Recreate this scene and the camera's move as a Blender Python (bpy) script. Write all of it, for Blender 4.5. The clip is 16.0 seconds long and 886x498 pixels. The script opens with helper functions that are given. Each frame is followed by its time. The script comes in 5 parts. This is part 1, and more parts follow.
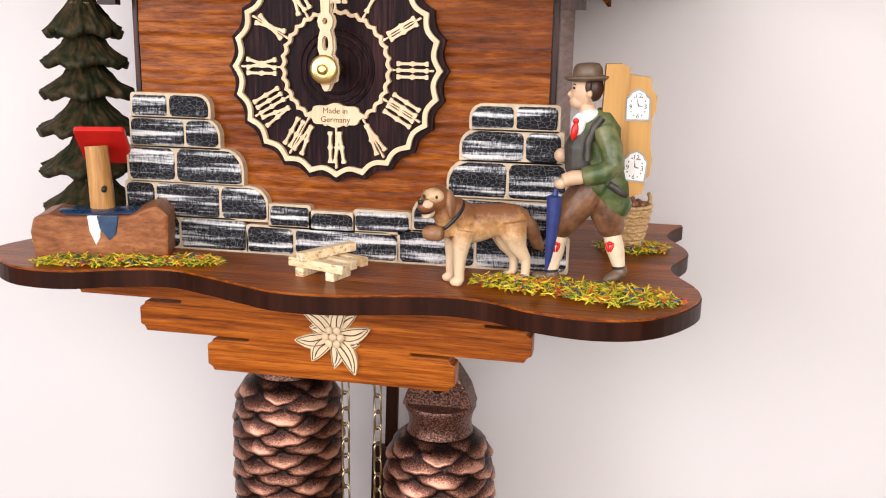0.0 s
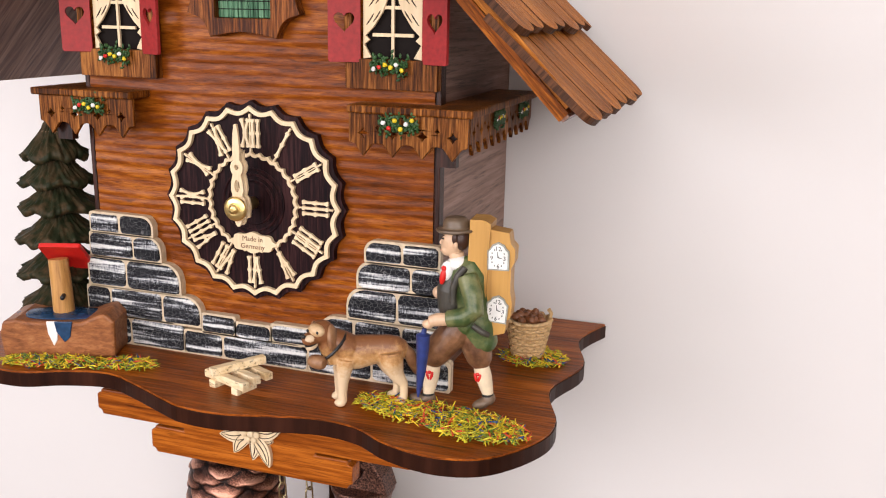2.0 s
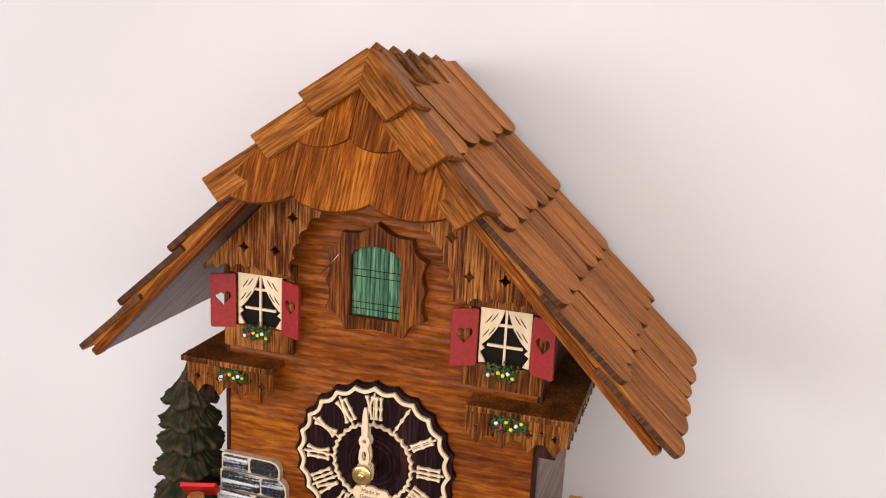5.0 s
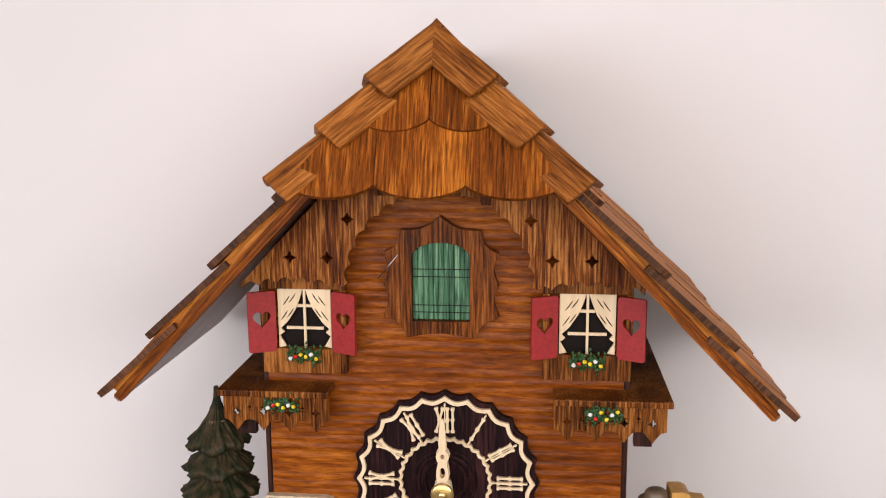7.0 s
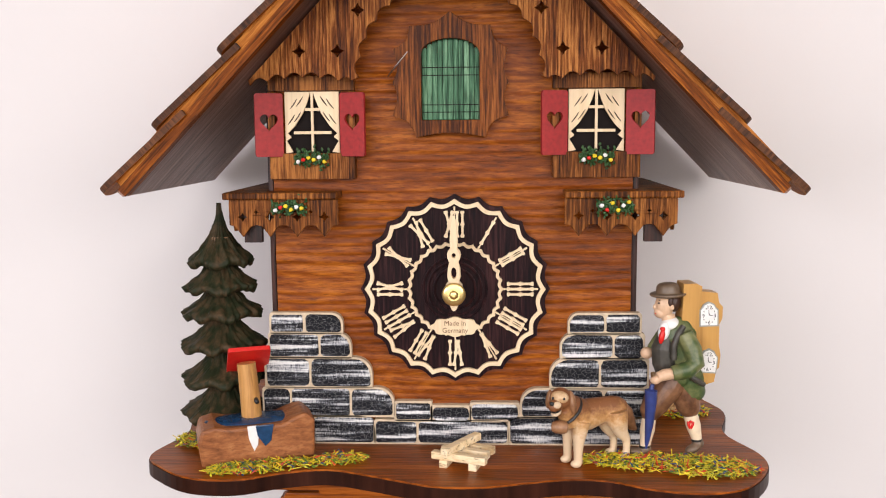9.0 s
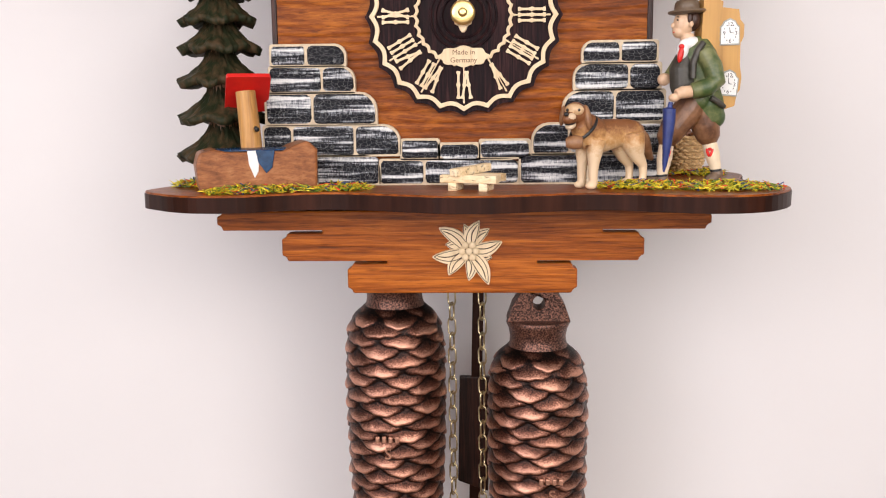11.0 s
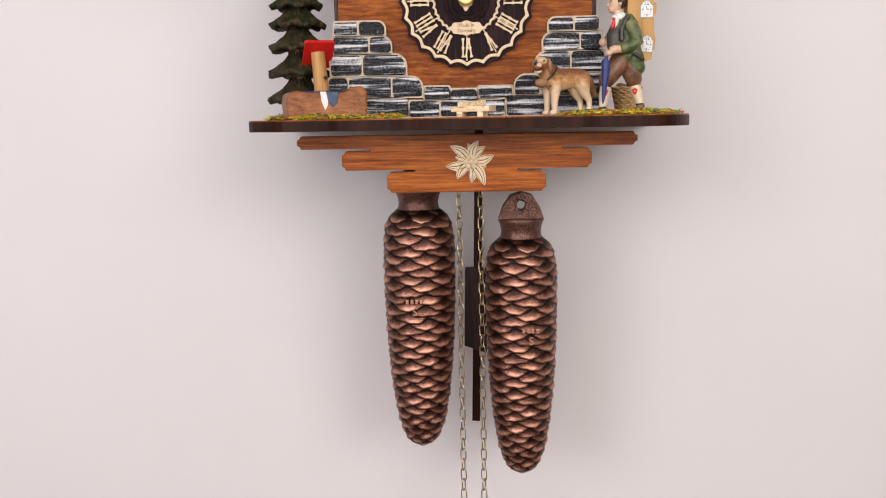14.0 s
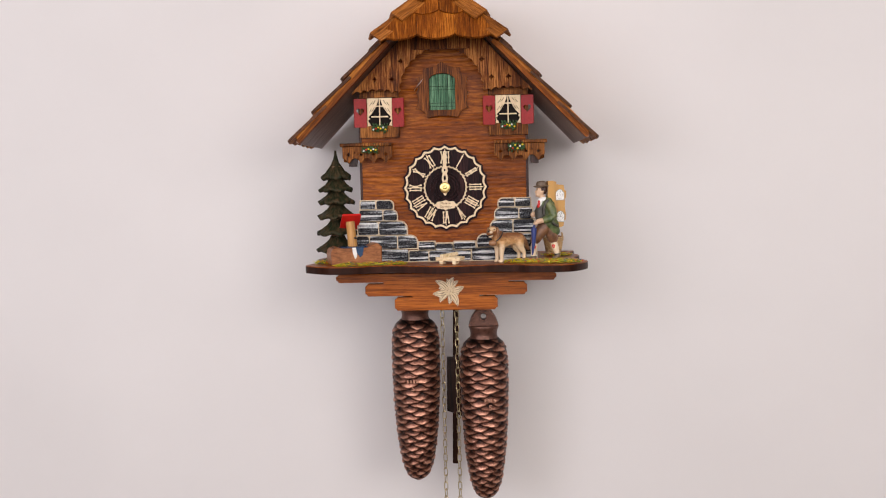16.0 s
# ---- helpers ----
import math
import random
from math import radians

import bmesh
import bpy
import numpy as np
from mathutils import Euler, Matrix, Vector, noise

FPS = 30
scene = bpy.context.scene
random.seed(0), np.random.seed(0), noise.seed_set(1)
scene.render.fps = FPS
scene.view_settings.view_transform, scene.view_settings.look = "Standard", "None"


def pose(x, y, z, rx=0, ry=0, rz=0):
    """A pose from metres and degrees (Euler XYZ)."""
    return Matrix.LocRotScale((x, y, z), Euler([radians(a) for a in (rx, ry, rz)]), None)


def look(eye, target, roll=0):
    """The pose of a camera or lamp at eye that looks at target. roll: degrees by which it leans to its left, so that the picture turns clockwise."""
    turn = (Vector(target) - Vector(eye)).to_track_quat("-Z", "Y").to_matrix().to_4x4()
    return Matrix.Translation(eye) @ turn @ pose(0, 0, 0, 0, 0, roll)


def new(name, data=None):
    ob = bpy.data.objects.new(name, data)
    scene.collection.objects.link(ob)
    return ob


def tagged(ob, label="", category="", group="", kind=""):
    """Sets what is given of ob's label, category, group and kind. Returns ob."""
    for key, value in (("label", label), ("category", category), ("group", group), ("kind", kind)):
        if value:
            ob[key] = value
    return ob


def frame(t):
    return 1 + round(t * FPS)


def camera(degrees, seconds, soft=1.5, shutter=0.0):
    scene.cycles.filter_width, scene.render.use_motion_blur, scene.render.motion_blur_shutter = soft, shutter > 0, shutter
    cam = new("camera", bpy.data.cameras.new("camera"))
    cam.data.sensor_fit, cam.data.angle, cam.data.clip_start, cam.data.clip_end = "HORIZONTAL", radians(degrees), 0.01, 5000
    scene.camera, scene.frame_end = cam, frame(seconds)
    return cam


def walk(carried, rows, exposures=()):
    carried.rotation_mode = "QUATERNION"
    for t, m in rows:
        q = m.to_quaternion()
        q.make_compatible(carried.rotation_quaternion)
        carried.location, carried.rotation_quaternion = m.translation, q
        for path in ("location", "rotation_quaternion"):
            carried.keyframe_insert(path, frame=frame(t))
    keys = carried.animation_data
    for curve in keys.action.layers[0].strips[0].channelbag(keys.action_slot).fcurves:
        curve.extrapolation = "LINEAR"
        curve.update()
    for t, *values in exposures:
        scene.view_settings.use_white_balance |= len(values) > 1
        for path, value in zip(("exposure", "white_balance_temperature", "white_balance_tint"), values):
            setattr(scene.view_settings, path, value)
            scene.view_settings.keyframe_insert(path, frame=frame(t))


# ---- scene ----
cam = camera(52.0, 16.0, soft=1.1)
PATH = [
    (0, (0.121, -0.344, 0.091), (-0.271, 1.566, -0.353), 1.1),
    (0.5, (0.151, -0.337, 0.099), (-0.327, 1.547, -0.372), 1.2),
    (1, (0.178, -0.332, 0.111), (-0.365, 1.531, -0.372), 1.2),
    (1.5, (0.201, -0.333, 0.134), (-0.396, 1.51, -0.362), 1.1),
    (2, (0.215, -0.346, 0.166), (-0.398, 1.49, -0.336), 1.2),
    (2.5, (0.228, -0.357, 0.197), (-0.406, 1.472, -0.308), 1.4),
    (3, (0.231, -0.369, 0.225), (-0.406, 1.459, -0.274), 1.7),
    (3.5, (0.229, -0.38, 0.259), (-0.409, 1.446, -0.246), 2.0),
    (4, (0.22, -0.389, 0.287), (-0.425, 1.437, -0.213), 2.2),
    (4.5, (0.198, -0.401, 0.307), (-0.423, 1.436, -0.182), 2.5),
    (4.7, (0.184, -0.406, 0.315), (-0.413, 1.438, -0.178), 2.8),
    (6.8, (0.054, -0.404, 0.29), (-0.204, 1.541, -0.097), -0.3),
    (7, (0.045, -0.405, 0.279), (-0.159, 1.548, -0.1), -0.4),
    (7.5, (0.031, -0.41, 0.25), (-0.097, 1.555, -0.101), -0.8),
    (8, (0.026, -0.418, 0.218), (-0.093, 1.556, -0.083), -0.9),
    (8.2, (0.021, -0.421, 0.207), (-0.088, 1.555, -0.083), -0.7),
    (10.3, (0.014, -0.427, 0.072), (-0.073, 1.557, -0.167), -0.3),
    (10.5, (0.01, -0.426, 0.061), (-0.066, 1.556, -0.195), -0.3),
    (11, (0.01, -0.424, 0.038), (-0.077, 1.55, -0.274), -0.6),
    (11.5, (0.006, -0.421, 0.012), (-0.077, 1.55, -0.313), -0.8),
    (12, (0.005, -0.429, -0.014), (-0.078, 1.544, -0.327), -0.7),
    (12.5, (0.006, -0.446, -0.039), (-0.087, 1.53, -0.334), -0.7),
    (13, (0.0, -0.485, -0.043), (-0.089, 1.49, -0.344), -0.8),
    (13.5, (0.002, -0.548, -0.024), (-0.09, 1.426, -0.331), -0.9),
    (14, (0.013, -0.627, -0.002), (-0.081, 1.351, -0.282), -1.0),
    (14.5, (0.021, -0.722, 0.028), (-0.07, 1.26, -0.228), -1.0),
    (15, (0.037, -0.824, 0.055), (-0.069, 1.161, -0.166), -1.3),
    (15.5, (0.042, -0.899, 0.077), (-0.048, 1.09, -0.112), -1.2),
    (16, (0.04, -0.96, 0.085), (-0.047, 1.033, -0.061), -1.2),
]
walk(cam, [(t, look(eye, target, roll)) for t, eye, target, roll in PATH],
     exposures=[(0, 0.12), (0.8, 0.10), (1.5, 0.06), (2.5, 0.0), (3.5, -0.05), (4.5, -0.15), (7, -0.22), (8, -0.15), (10.5, 0.02), (12, -0.07), (13.5, -0.20), (16, -0.37)])
from mathutils.geometry import tessellate_polygon

# ---------------------------------------------------------------- world and light
world = bpy.data.worlds.new("room_world")
scene.world = world
world.use_nodes = True
world.node_tree.nodes["Background"].inputs[0].default_value = (0.9, 0.92, 1.0, 1)
world.node_tree.nodes["Background"].inputs[1].default_value = 0.08


def softbox(name, eye, target, size, watts, color):
    lamp = bpy.data.lights.new(name, "AREA")
    lamp.shape, lamp.size, lamp.energy, lamp.color = "DISK", size, watts, color
    ob = new(name, lamp)
    ob.matrix_world = look(eye, target)
    return ob


softbox("studio_lamp_warm", (1.35, -1.95, 0.62), (0, 0.05, -0.05), 1.10, 26, (1.0, 0.925, 0.90))
softbox("studio_lamp_cool", (-1.45, -1.90, 0.42), (0, 0.05, -0.05), 1.10, 27, (0.98, 0.935, 1.0))
# Unseen broad fill added in front; it weakens the side lamps' shadows.
softbox("front_fill", (0, -2.20, 0.62), (0, 0.10, -0.05), 2.3, 42, (1.0, 0.95, 0.95))

# ---------------------------------------------------------------- materials
def nodes_of(name):
    m = bpy.data.materials.new(name)
    m.use_nodes = True
    t = m.node_tree
    return m, t, t.nodes["Principled BSDF"]


def add(t, kind, **values):
    n = t.nodes.new(kind)
    for k, v in values.items():
        n.inputs[k].default_value = v
    return n


def ramp(t, stops):
    n = t.nodes.new("ShaderNodeValToRGB")
    e = n.color_ramp.elements
    while len(e) < len(stops):
        e.new(0.5)
    for el, (p, c) in zip(e, stops):
        el.position, el.color = p, (*c, 1)
    return n


def coords(t, scale, jitter=True):
    """Object coordinates, moved by a random step for every piece, then stretched."""
    tc = t.nodes.new("ShaderNodeTexCoord")
    mp = add(t, "ShaderNodeMapping", Scale=scale)
    if jitter:
        oi = t.nodes.new("ShaderNodeObjectInfo")
        mul = t.nodes.new("ShaderNodeVectorMath")
        mul.operation = "MULTIPLY_ADD"
        mul.inputs[1].default_value = (1.7, 2.3, 3.1)
        t.links.new(oi.outputs["Random"], mul.inputs[0])
        t.links.new(tc.outputs["Object"], mul.inputs[2])
        t.links.new(mul.outputs[0], mp.inputs["Vector"])
    else:
        t.links.new(tc.outputs["Object"], mp.inputs["Vector"])
    return mp


def bump(t, bsdf, height, strength, distance):
    b = add(t, "ShaderNodeBump", Strength=strength, Distance=distance)
    t.links.new(height, b.inputs["Height"])
    t.links.new(b.outputs[0], bsdf.inputs["Normal"])


AXES = {"flame": (0.13, 1, 1), "x": (0.05, 1, 1), "y": (1, 0.05, 1), "z": (1, 1, 0.05)}


def wood(name, dark, mid, light, axis="x", grain=420, rough=0.38, coat=0.25, relief=0.35, vary=0.25, broad=45, spread=0.11, pores=0.8, spec=0.2):
    """Stained wood with the grain along one axis: dark pores, fine lines, broad bands, a thin varnish."""
    m, t, b = nodes_of(name)
    a = AXES[axis]

    def layer(scale, detail, distortion):
        n = add(t, "ShaderNodeTexNoise", Scale=1.0, Detail=detail, Roughness=0.6, Distortion=distortion)
        t.links.new(coords(t, tuple(scale * k for k in a)).outputs[0], n.inputs["Vector"])
        return n.outputs["Fac"]

    def math_node(kind, x, y, z=None):
        n = t.nodes.new("ShaderNodeMath")
        n.operation = kind
        for i, v in enumerate((x, y, z)):
            if isinstance(v, (int, float)):
                n.inputs[i].default_value = v
            elif v is not None:
                t.links.new(v, n.inputs[i])
        return n.outputs[0]

    fine, wide = layer(grain, 4.0, 0.2), layer(broad, 3.0, 0.8)
    pore = layer(grain * 2.6, 2.0, 0.0)
    fac = math_node("MULTIPLY_ADD", fine, 0.6, math_node("MULTIPLY", wide, 0.4))
    r = ramp(t, [(0.5 - spread, dark), (0.5, mid), (0.5 + spread, light)])
    t.links.new(fac, r.inputs[0])
    pr = ramp(t, [(0.33, (0.35, 0.32, 0.30)), (0.45, (1, 1, 1))])
    t.links.new(pore, pr.inputs[0])
    mul = t.nodes.new("ShaderNodeMix")
    mul.data_type, mul.blend_type = "RGBA", "MULTIPLY"
    mul.inputs["Factor"].default_value = pores
    t.links.new(r.outputs[0], mul.inputs[6])
    t.links.new(pr.outputs[0], mul.inputs[7])
    oi = t.nodes.new("ShaderNodeObjectInfo")
    mr = add(t, "ShaderNodeMapRange")
    mr.inputs[3].default_value, mr.inputs[4].default_value = 1 - vary, 1 + vary
    t.links.new(oi.outputs["Random"], mr.inputs[0])
    hs = t.nodes.new("ShaderNodeHueSaturation")
    t.links.new(mr.outputs[0], hs.inputs["Value"])
    t.links.new(mul.outputs[2], hs.inputs["Color"])
    t.links.new(hs.outputs[0], b.inputs["Base Color"])
    b.inputs["Roughness"].default_value = rough
    b.inputs["Specular IOR Level"].default_value = spec
    b.inputs["Coat Weight"].default_value = coat * 0.45
    b.inputs["Coat Roughness"].default_value = 0.3
    bump(t, b, math_node("MULTIPLY_ADD", pore, 0.4, fac), relief, 0.0009)
    return m


def paint(name, color, rough=0.4, spread=0.15, scale=300, metal=0.0, relief=0.1, coat=0.0):
    """Paint or resin with slight patches in its tone."""
    m, t, b = nodes_of(name)
    n = add(t, "ShaderNodeTexNoise", Scale=1.0, Detail=4.0)
    t.links.new(coords(t, (scale, scale, scale)).outputs[0], n.inputs["Vector"])
    lo = tuple(c * (1 - spread) for c in color)
    hi = tuple(min(1, c * (1 + spread)) for c in color)
    r = ramp(t, [(0.3, lo), (0.7, hi)])
    t.links.new(n.outputs["Fac"], r.inputs[0])
    t.links.new(r.outputs[0], b.inputs["Base Color"])
    b.inputs["Roughness"].default_value, b.inputs["Metallic"].default_value = rough, metal
    b.inputs["Coat Weight"].default_value = coat
    bump(t, b, n.outputs["Fac"], relief, 0.0004)
    return m


def two_tone(name, a, c, scale, low=0.42, high=0.58, rough=0.5, stretch=(1, 1, 1), relief=0.2):
    """Two colours brushed over one another."""
    m, t, b = nodes_of(name)
    n = add(t, "ShaderNodeTexNoise", Scale=1.0, Detail=6.0, Roughness=0.6)
    t.links.new(coords(t, tuple(scale * k for k in stretch)).outputs[0], n.inputs["Vector"])
    r = ramp(t, [(low, a), (high, c)])
    t.links.new(n.outputs["Fac"], r.inputs[0])
    t.links.new(r.outputs[0], b.inputs["Base Color"])
    b.inputs["Roughness"].default_value = rough
    bump(t, b, n.outputs["Fac"], relief, 0.0005)
    return m


def wall_paint():
    m, t, b = nodes_of("white_wall_paint")
    n = add(t, "ShaderNodeTexNoise", Scale=3.0, Detail=5.0)
    r = ramp(t, [(0.3, (0.665, 0.645, 0.637)), (0.7, (0.71, 0.69, 0.682))])
    tc = t.nodes.new("ShaderNodeTexCoord")
    t.links.new(tc.outputs["Object"], n.inputs["Vector"])
    t.links.new(n.outputs["Fac"], r.inputs[0])
    t.links.new(r.outputs[0], b.inputs["Base Color"])
    f = add(t, "ShaderNodeTexNoise", Scale=260.0, Detail=3.0)
    t.links.new(tc.outputs["Object"], f.inputs["Vector"])
    bump(t, b, f.outputs["Fac"], 0.05, 0.0005)
    b.inputs["Roughness"].default_value = 0.75
    return m


def stone_paint():
    """Black paint dry-brushed with white along the stone, on carved wood."""
    m, t, b = nodes_of("brushed_stone_paint")
    n = add(t, "ShaderNodeTexNoise", Scale=1.0, Detail=5.0, Roughness=0.6)
    t.links.new(coords(t, (20, 200, 330)).outputs[0], n.inputs["Vector"])
    n2 = add(t, "ShaderNodeTexNoise", Scale=1.0, Detail=3.0, Roughness=0.7)
    t.links.new(coords(t, (1500, 200, 420)).outputs[0], n2.inputs["Vector"])
    mx = t.nodes.new("ShaderNodeMath")
    mx.operation = "MULTIPLY_ADD"
    mx.inputs[1].default_value = 0.24
    t.links.new(n2.outputs["Fac"], mx.inputs[0])
    t.links.new(n.outputs["Fac"], mx.inputs[2])
    r = ramp(t, [(0.59, (0.008, 0.008, 0.011)), (0.64, (0.035, 0.038, 0.046)), (0.675, (0.27, 0.28, 0.30)), (0.75, (0.70, 0.70, 0.68))])
    t.links.new(mx.outputs[0], r.inputs[0])
    cr = add(t, "ShaderNodeTexVoronoi", Scale=1.0)
    cr.feature = "DISTANCE_TO_EDGE"
    t.links.new(coords(t, (420, 60, 640)).outputs[0], cr.inputs["Vector"])
    crack = ramp(t, [(0.010, (0.30, 0.30, 0.30)), (0.040, (0, 0, 0))])
    t.links.new(cr.outputs["Distance"], crack.inputs[0])
    mixed = t.nodes.new("ShaderNodeMix")
    mixed.data_type, mixed.blend_type = "RGBA", "MIX"
    t.links.new(crack.outputs[0], mixed.inputs["Factor"])
    t.links.new(r.outputs[0], mixed.inputs[6])
    mixed.inputs[7].default_value = (0.42, 0.42, 0.41, 1)
    t.links.new(mixed.outputs[2], b.inputs["Base Color"])
    b.inputs["Roughness"].default_value = 0.55
    bump(t, b, mx.outputs[0], 0.3, 0.0006)
    return m


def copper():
    """Antiqued copper: rubbed bright on the scale tips, black patina and painted shade in the grooves."""
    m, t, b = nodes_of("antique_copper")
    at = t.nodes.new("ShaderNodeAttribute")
    at.attribute_name = "rub_shade"
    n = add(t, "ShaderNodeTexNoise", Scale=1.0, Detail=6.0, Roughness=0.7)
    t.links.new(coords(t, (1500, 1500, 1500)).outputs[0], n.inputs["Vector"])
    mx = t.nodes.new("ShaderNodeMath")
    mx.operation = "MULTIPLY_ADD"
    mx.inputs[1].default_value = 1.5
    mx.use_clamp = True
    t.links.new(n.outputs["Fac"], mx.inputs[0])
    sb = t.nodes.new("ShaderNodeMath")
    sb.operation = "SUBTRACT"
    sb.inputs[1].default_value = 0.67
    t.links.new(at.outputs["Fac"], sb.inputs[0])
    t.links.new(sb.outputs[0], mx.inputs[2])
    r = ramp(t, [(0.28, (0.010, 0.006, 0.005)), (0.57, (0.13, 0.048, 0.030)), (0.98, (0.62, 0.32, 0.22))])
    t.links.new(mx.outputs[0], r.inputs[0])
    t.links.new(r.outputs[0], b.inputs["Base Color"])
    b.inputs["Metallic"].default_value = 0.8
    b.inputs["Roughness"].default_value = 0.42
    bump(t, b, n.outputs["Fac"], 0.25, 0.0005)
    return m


WALL = wall_paint()
PANEL = wood("orange_brown_stain", (0.038, 0.007, 0.001), (0.200, 0.046, 0.003), (0.48, 0.150, 0.014), "flame", 520, spec=0.12, rough=0.36, coat=0.22, vary=0.0, relief=0.5, spread=0.22, pores=0.55, broad=38)
BASE = wood("red_brown_stain", (0.045, 0.009, 0.001), (0.25, 0.057, 0.004), (0.48, 0.135, 0.014), "x", 650, spec=0.15, coat=0.22, rough=0.35, vary=0.0, spread=0.16, pores=0.6)
EDGE = wood("dark_edge_stain", (0.008, 0.003, 0.002), (0.024, 0.008, 0.005), (0.055, 0.018, 0.011), "z", 500, vary=0.1)
RIM = wood("dark_rim_stain", (0.010, 0.003, 0.002), (0.026, 0.008, 0.004), (0.050, 0.015, 0.008), "z", 160, spec=0.1, coat=0.05, rough=0.42, vary=0.0, spread=0.2, pores=0.2, relief=0.1)
SIDE = wood("side_stain", (0.13, 0.062, 0.042), (0.25, 0.140, 0.104), (0.37, 0.228, 0.178), "y", 380, vary=0.0)
SHINGLE = wood("shingle_stain", (0.11, 0.030, 0.004), (0.39, 0.127, 0.018), (0.65, 0.26, 0.048), "y", 900, spec=0.1, coat=0.05, rough=0.5, relief=0.8, vary=0.16, spread=0.15, pores=0.5)
HIPW = wood("hip_shingle_stain", (0.036, 0.008, 0.001), (0.215, 0.054, 0.004), (0.56, 0.190, 0.022), "y", 950, spec=0.1, coat=0.06, rough=0.45, relief=0.7, vary=0.12, spread=0.16)
SHINGLE_EDGE = wood("dark_shingle_edge", (0.030, 0.011, 0.005), (0.075, 0.028, 0.011), (0.13, 0.050, 0.020), "z", 900, coat=0.0, rough=0.6)
CAPW = wood("cap_stain", (0.035, 0.010, 0.002), (0.215, 0.066, 0.010), (0.50, 0.185, 0.036), "y", 950, spec=0.1, coat=0.05, rough=0.5, relief=1.0, spread=0.15, vary=0.15)
APRON = wood("apron_stain", (0.032, 0.007, 0.001), (0.145, 0.038, 0.005), (0.42, 0.165, 0.038), "z", 1050, spec=0.1, coat=0.05, rough=0.5, relief=0.6, vary=0.1)
BALC = wood("balcony_stain", (0.028, 0.007, 0.001), (0.145, 0.043, 0.006), (0.37, 0.140, 0.030), "z", 900, spec=0.1, coat=0.06, rough=0.45, vary=0.1)
FRAMEW = wood("cuckoo_frame_stain", (0.045, 0.011, 0.002), (0.18, 0.050, 0.007), (0.36, 0.12, 0.024), "z", 900, spec=0.1, coat=0.06, vary=0.05)
DIAL = wood("dark_dial_stain", (0.004, 0.001, 0.002), (0.014, 0.004, 0.005), (0.042, 0.014, 0.014), "z", 800, coat=0.05, rough=0.5, vary=0.0, spec=0.1)
CREAM = wood("pale_maple", (0.64, 0.48, 0.29), (0.75, 0.59, 0.38), (0.83, 0.69, 0.48), "z", 260, coat=0.05, rough=0.5, relief=0.08, vary=0.04, spread=0.2, pores=0.12)
RAWWOOD = wood("raw_pale_wood", (0.62, 0.44, 0.23), (0.78, 0.62, 0.38), (0.86, 0.74, 0.52), "x", 300, coat=0.0, rough=0.6, relief=0.2, vary=0.08)
POSTW = wood("honey_wood", (0.30, 0.13, 0.035), (0.52, 0.27, 0.085), (0.66, 0.39, 0.15), "z", 400, rough=0.4, vary=0.05, spread=0.22, pores=0.3)
PACKW = wood("yellow_pack_wood", (0.38, 0.185, 0.048), (0.52, 0.285, 0.080), (0.62, 0.37, 0.12), "z", 150, rough=0.35, vary=0.0, spread=0.2, pores=0.2)
TROUGHW = wood("trough_wood", (0.13, 0.040, 0.013), (0.30, 0.11, 0.038), (0.48, 0.21, 0.085), "x", 500, rough=0.42, vary=0.0, spread=0.2, pores=0.35)
ROOM = paint("unseen_wall_grey", (0.30, 0.28, 0.275), 0.8, 0.05, 4, relief=0.02)
FLOORW = wood("unseen_floor_brown", (0.10, 0.05, 0.022), (0.18, 0.10, 0.05), (0.26, 0.15, 0.08), "x", 40, broad=6)
STONE = stone_paint()
GROUT = paint("grout_beige", (0.55, 0.44, 0.30), 0.6)
RED = paint("red_shutter_paint", (0.30, 0.014, 0.014), 0.6, 0.2, 500)
BRIGHTRED = paint("bright_red_paint", (0.62, 0.016, 0.012), 0.35, 0.08)
GREEN = wood("green_door_stain", (0.010, 0.038, 0.018), (0.055, 0.150, 0.078), (0.18, 0.34, 0.20), "z", 800, coat=0.0, rough=0.5, vary=0.0)
BLACK = paint("dark_recess", (0.008, 0.005, 0.004), 0.7)
INK = paint("brown_ink", (0.16, 0.07, 0.03), 0.6)
LINE = paint("engraved_line", (0.06, 0.03, 0.015), 0.6)
BRASS = paint("polished_brass", (0.86, 0.62, 0.24), 0.28, 0.05, 200, metal=0.9, relief=0.02)
CHAIN = paint("aged_brass", (0.52, 0.43, 0.25), 0.32, 0.3, 900, metal=1.0)
WIRE = paint("steel_wire", (0.5, 0.48, 0.45), 0.3, 0.1, 500, metal=1.0)
IRON = paint("black_iron", (0.015, 0.014, 0.014), 0.45)
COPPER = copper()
CASTCU = two_tone("cast_copper", (0.020, 0.009, 0.007), (0.34, 0.155, 0.105), 1300, 0.42, 0.70, 0.42, relief=0.3)
TREE = two_tone("tree_green_brown", (0.018, 0.022, 0.010), (0.092, 0.054, 0.028), 230, 0.44, 0.74, 0.5, stretch=(1, 1, 0.5))
TRUNK = two_tone("tree_base_brown", (0.16, 0.075, 0.035), (0.30, 0.16, 0.08), 240)
CASTCU.node_tree.nodes["Principled BSDF"].inputs["Metallic"].default_value = 0.6
for matte in (BLACK, TREE, STONE):
    matte.node_tree.nodes["Principled BSDF"].inputs["Specular IOR Level"].default_value = 0.12
RUBBED = paint("rubbed_copper", (0.52, 0.27, 0.18), 0.4, 0.3, 900, metal=0.7)
WATER = paint("blue_water_paint", (0.012, 0.045, 0.11), 0.25, 0.3, 400)
WHITE = paint("white_paint", (0.78, 0.77, 0.74), 0.4, 0.05)
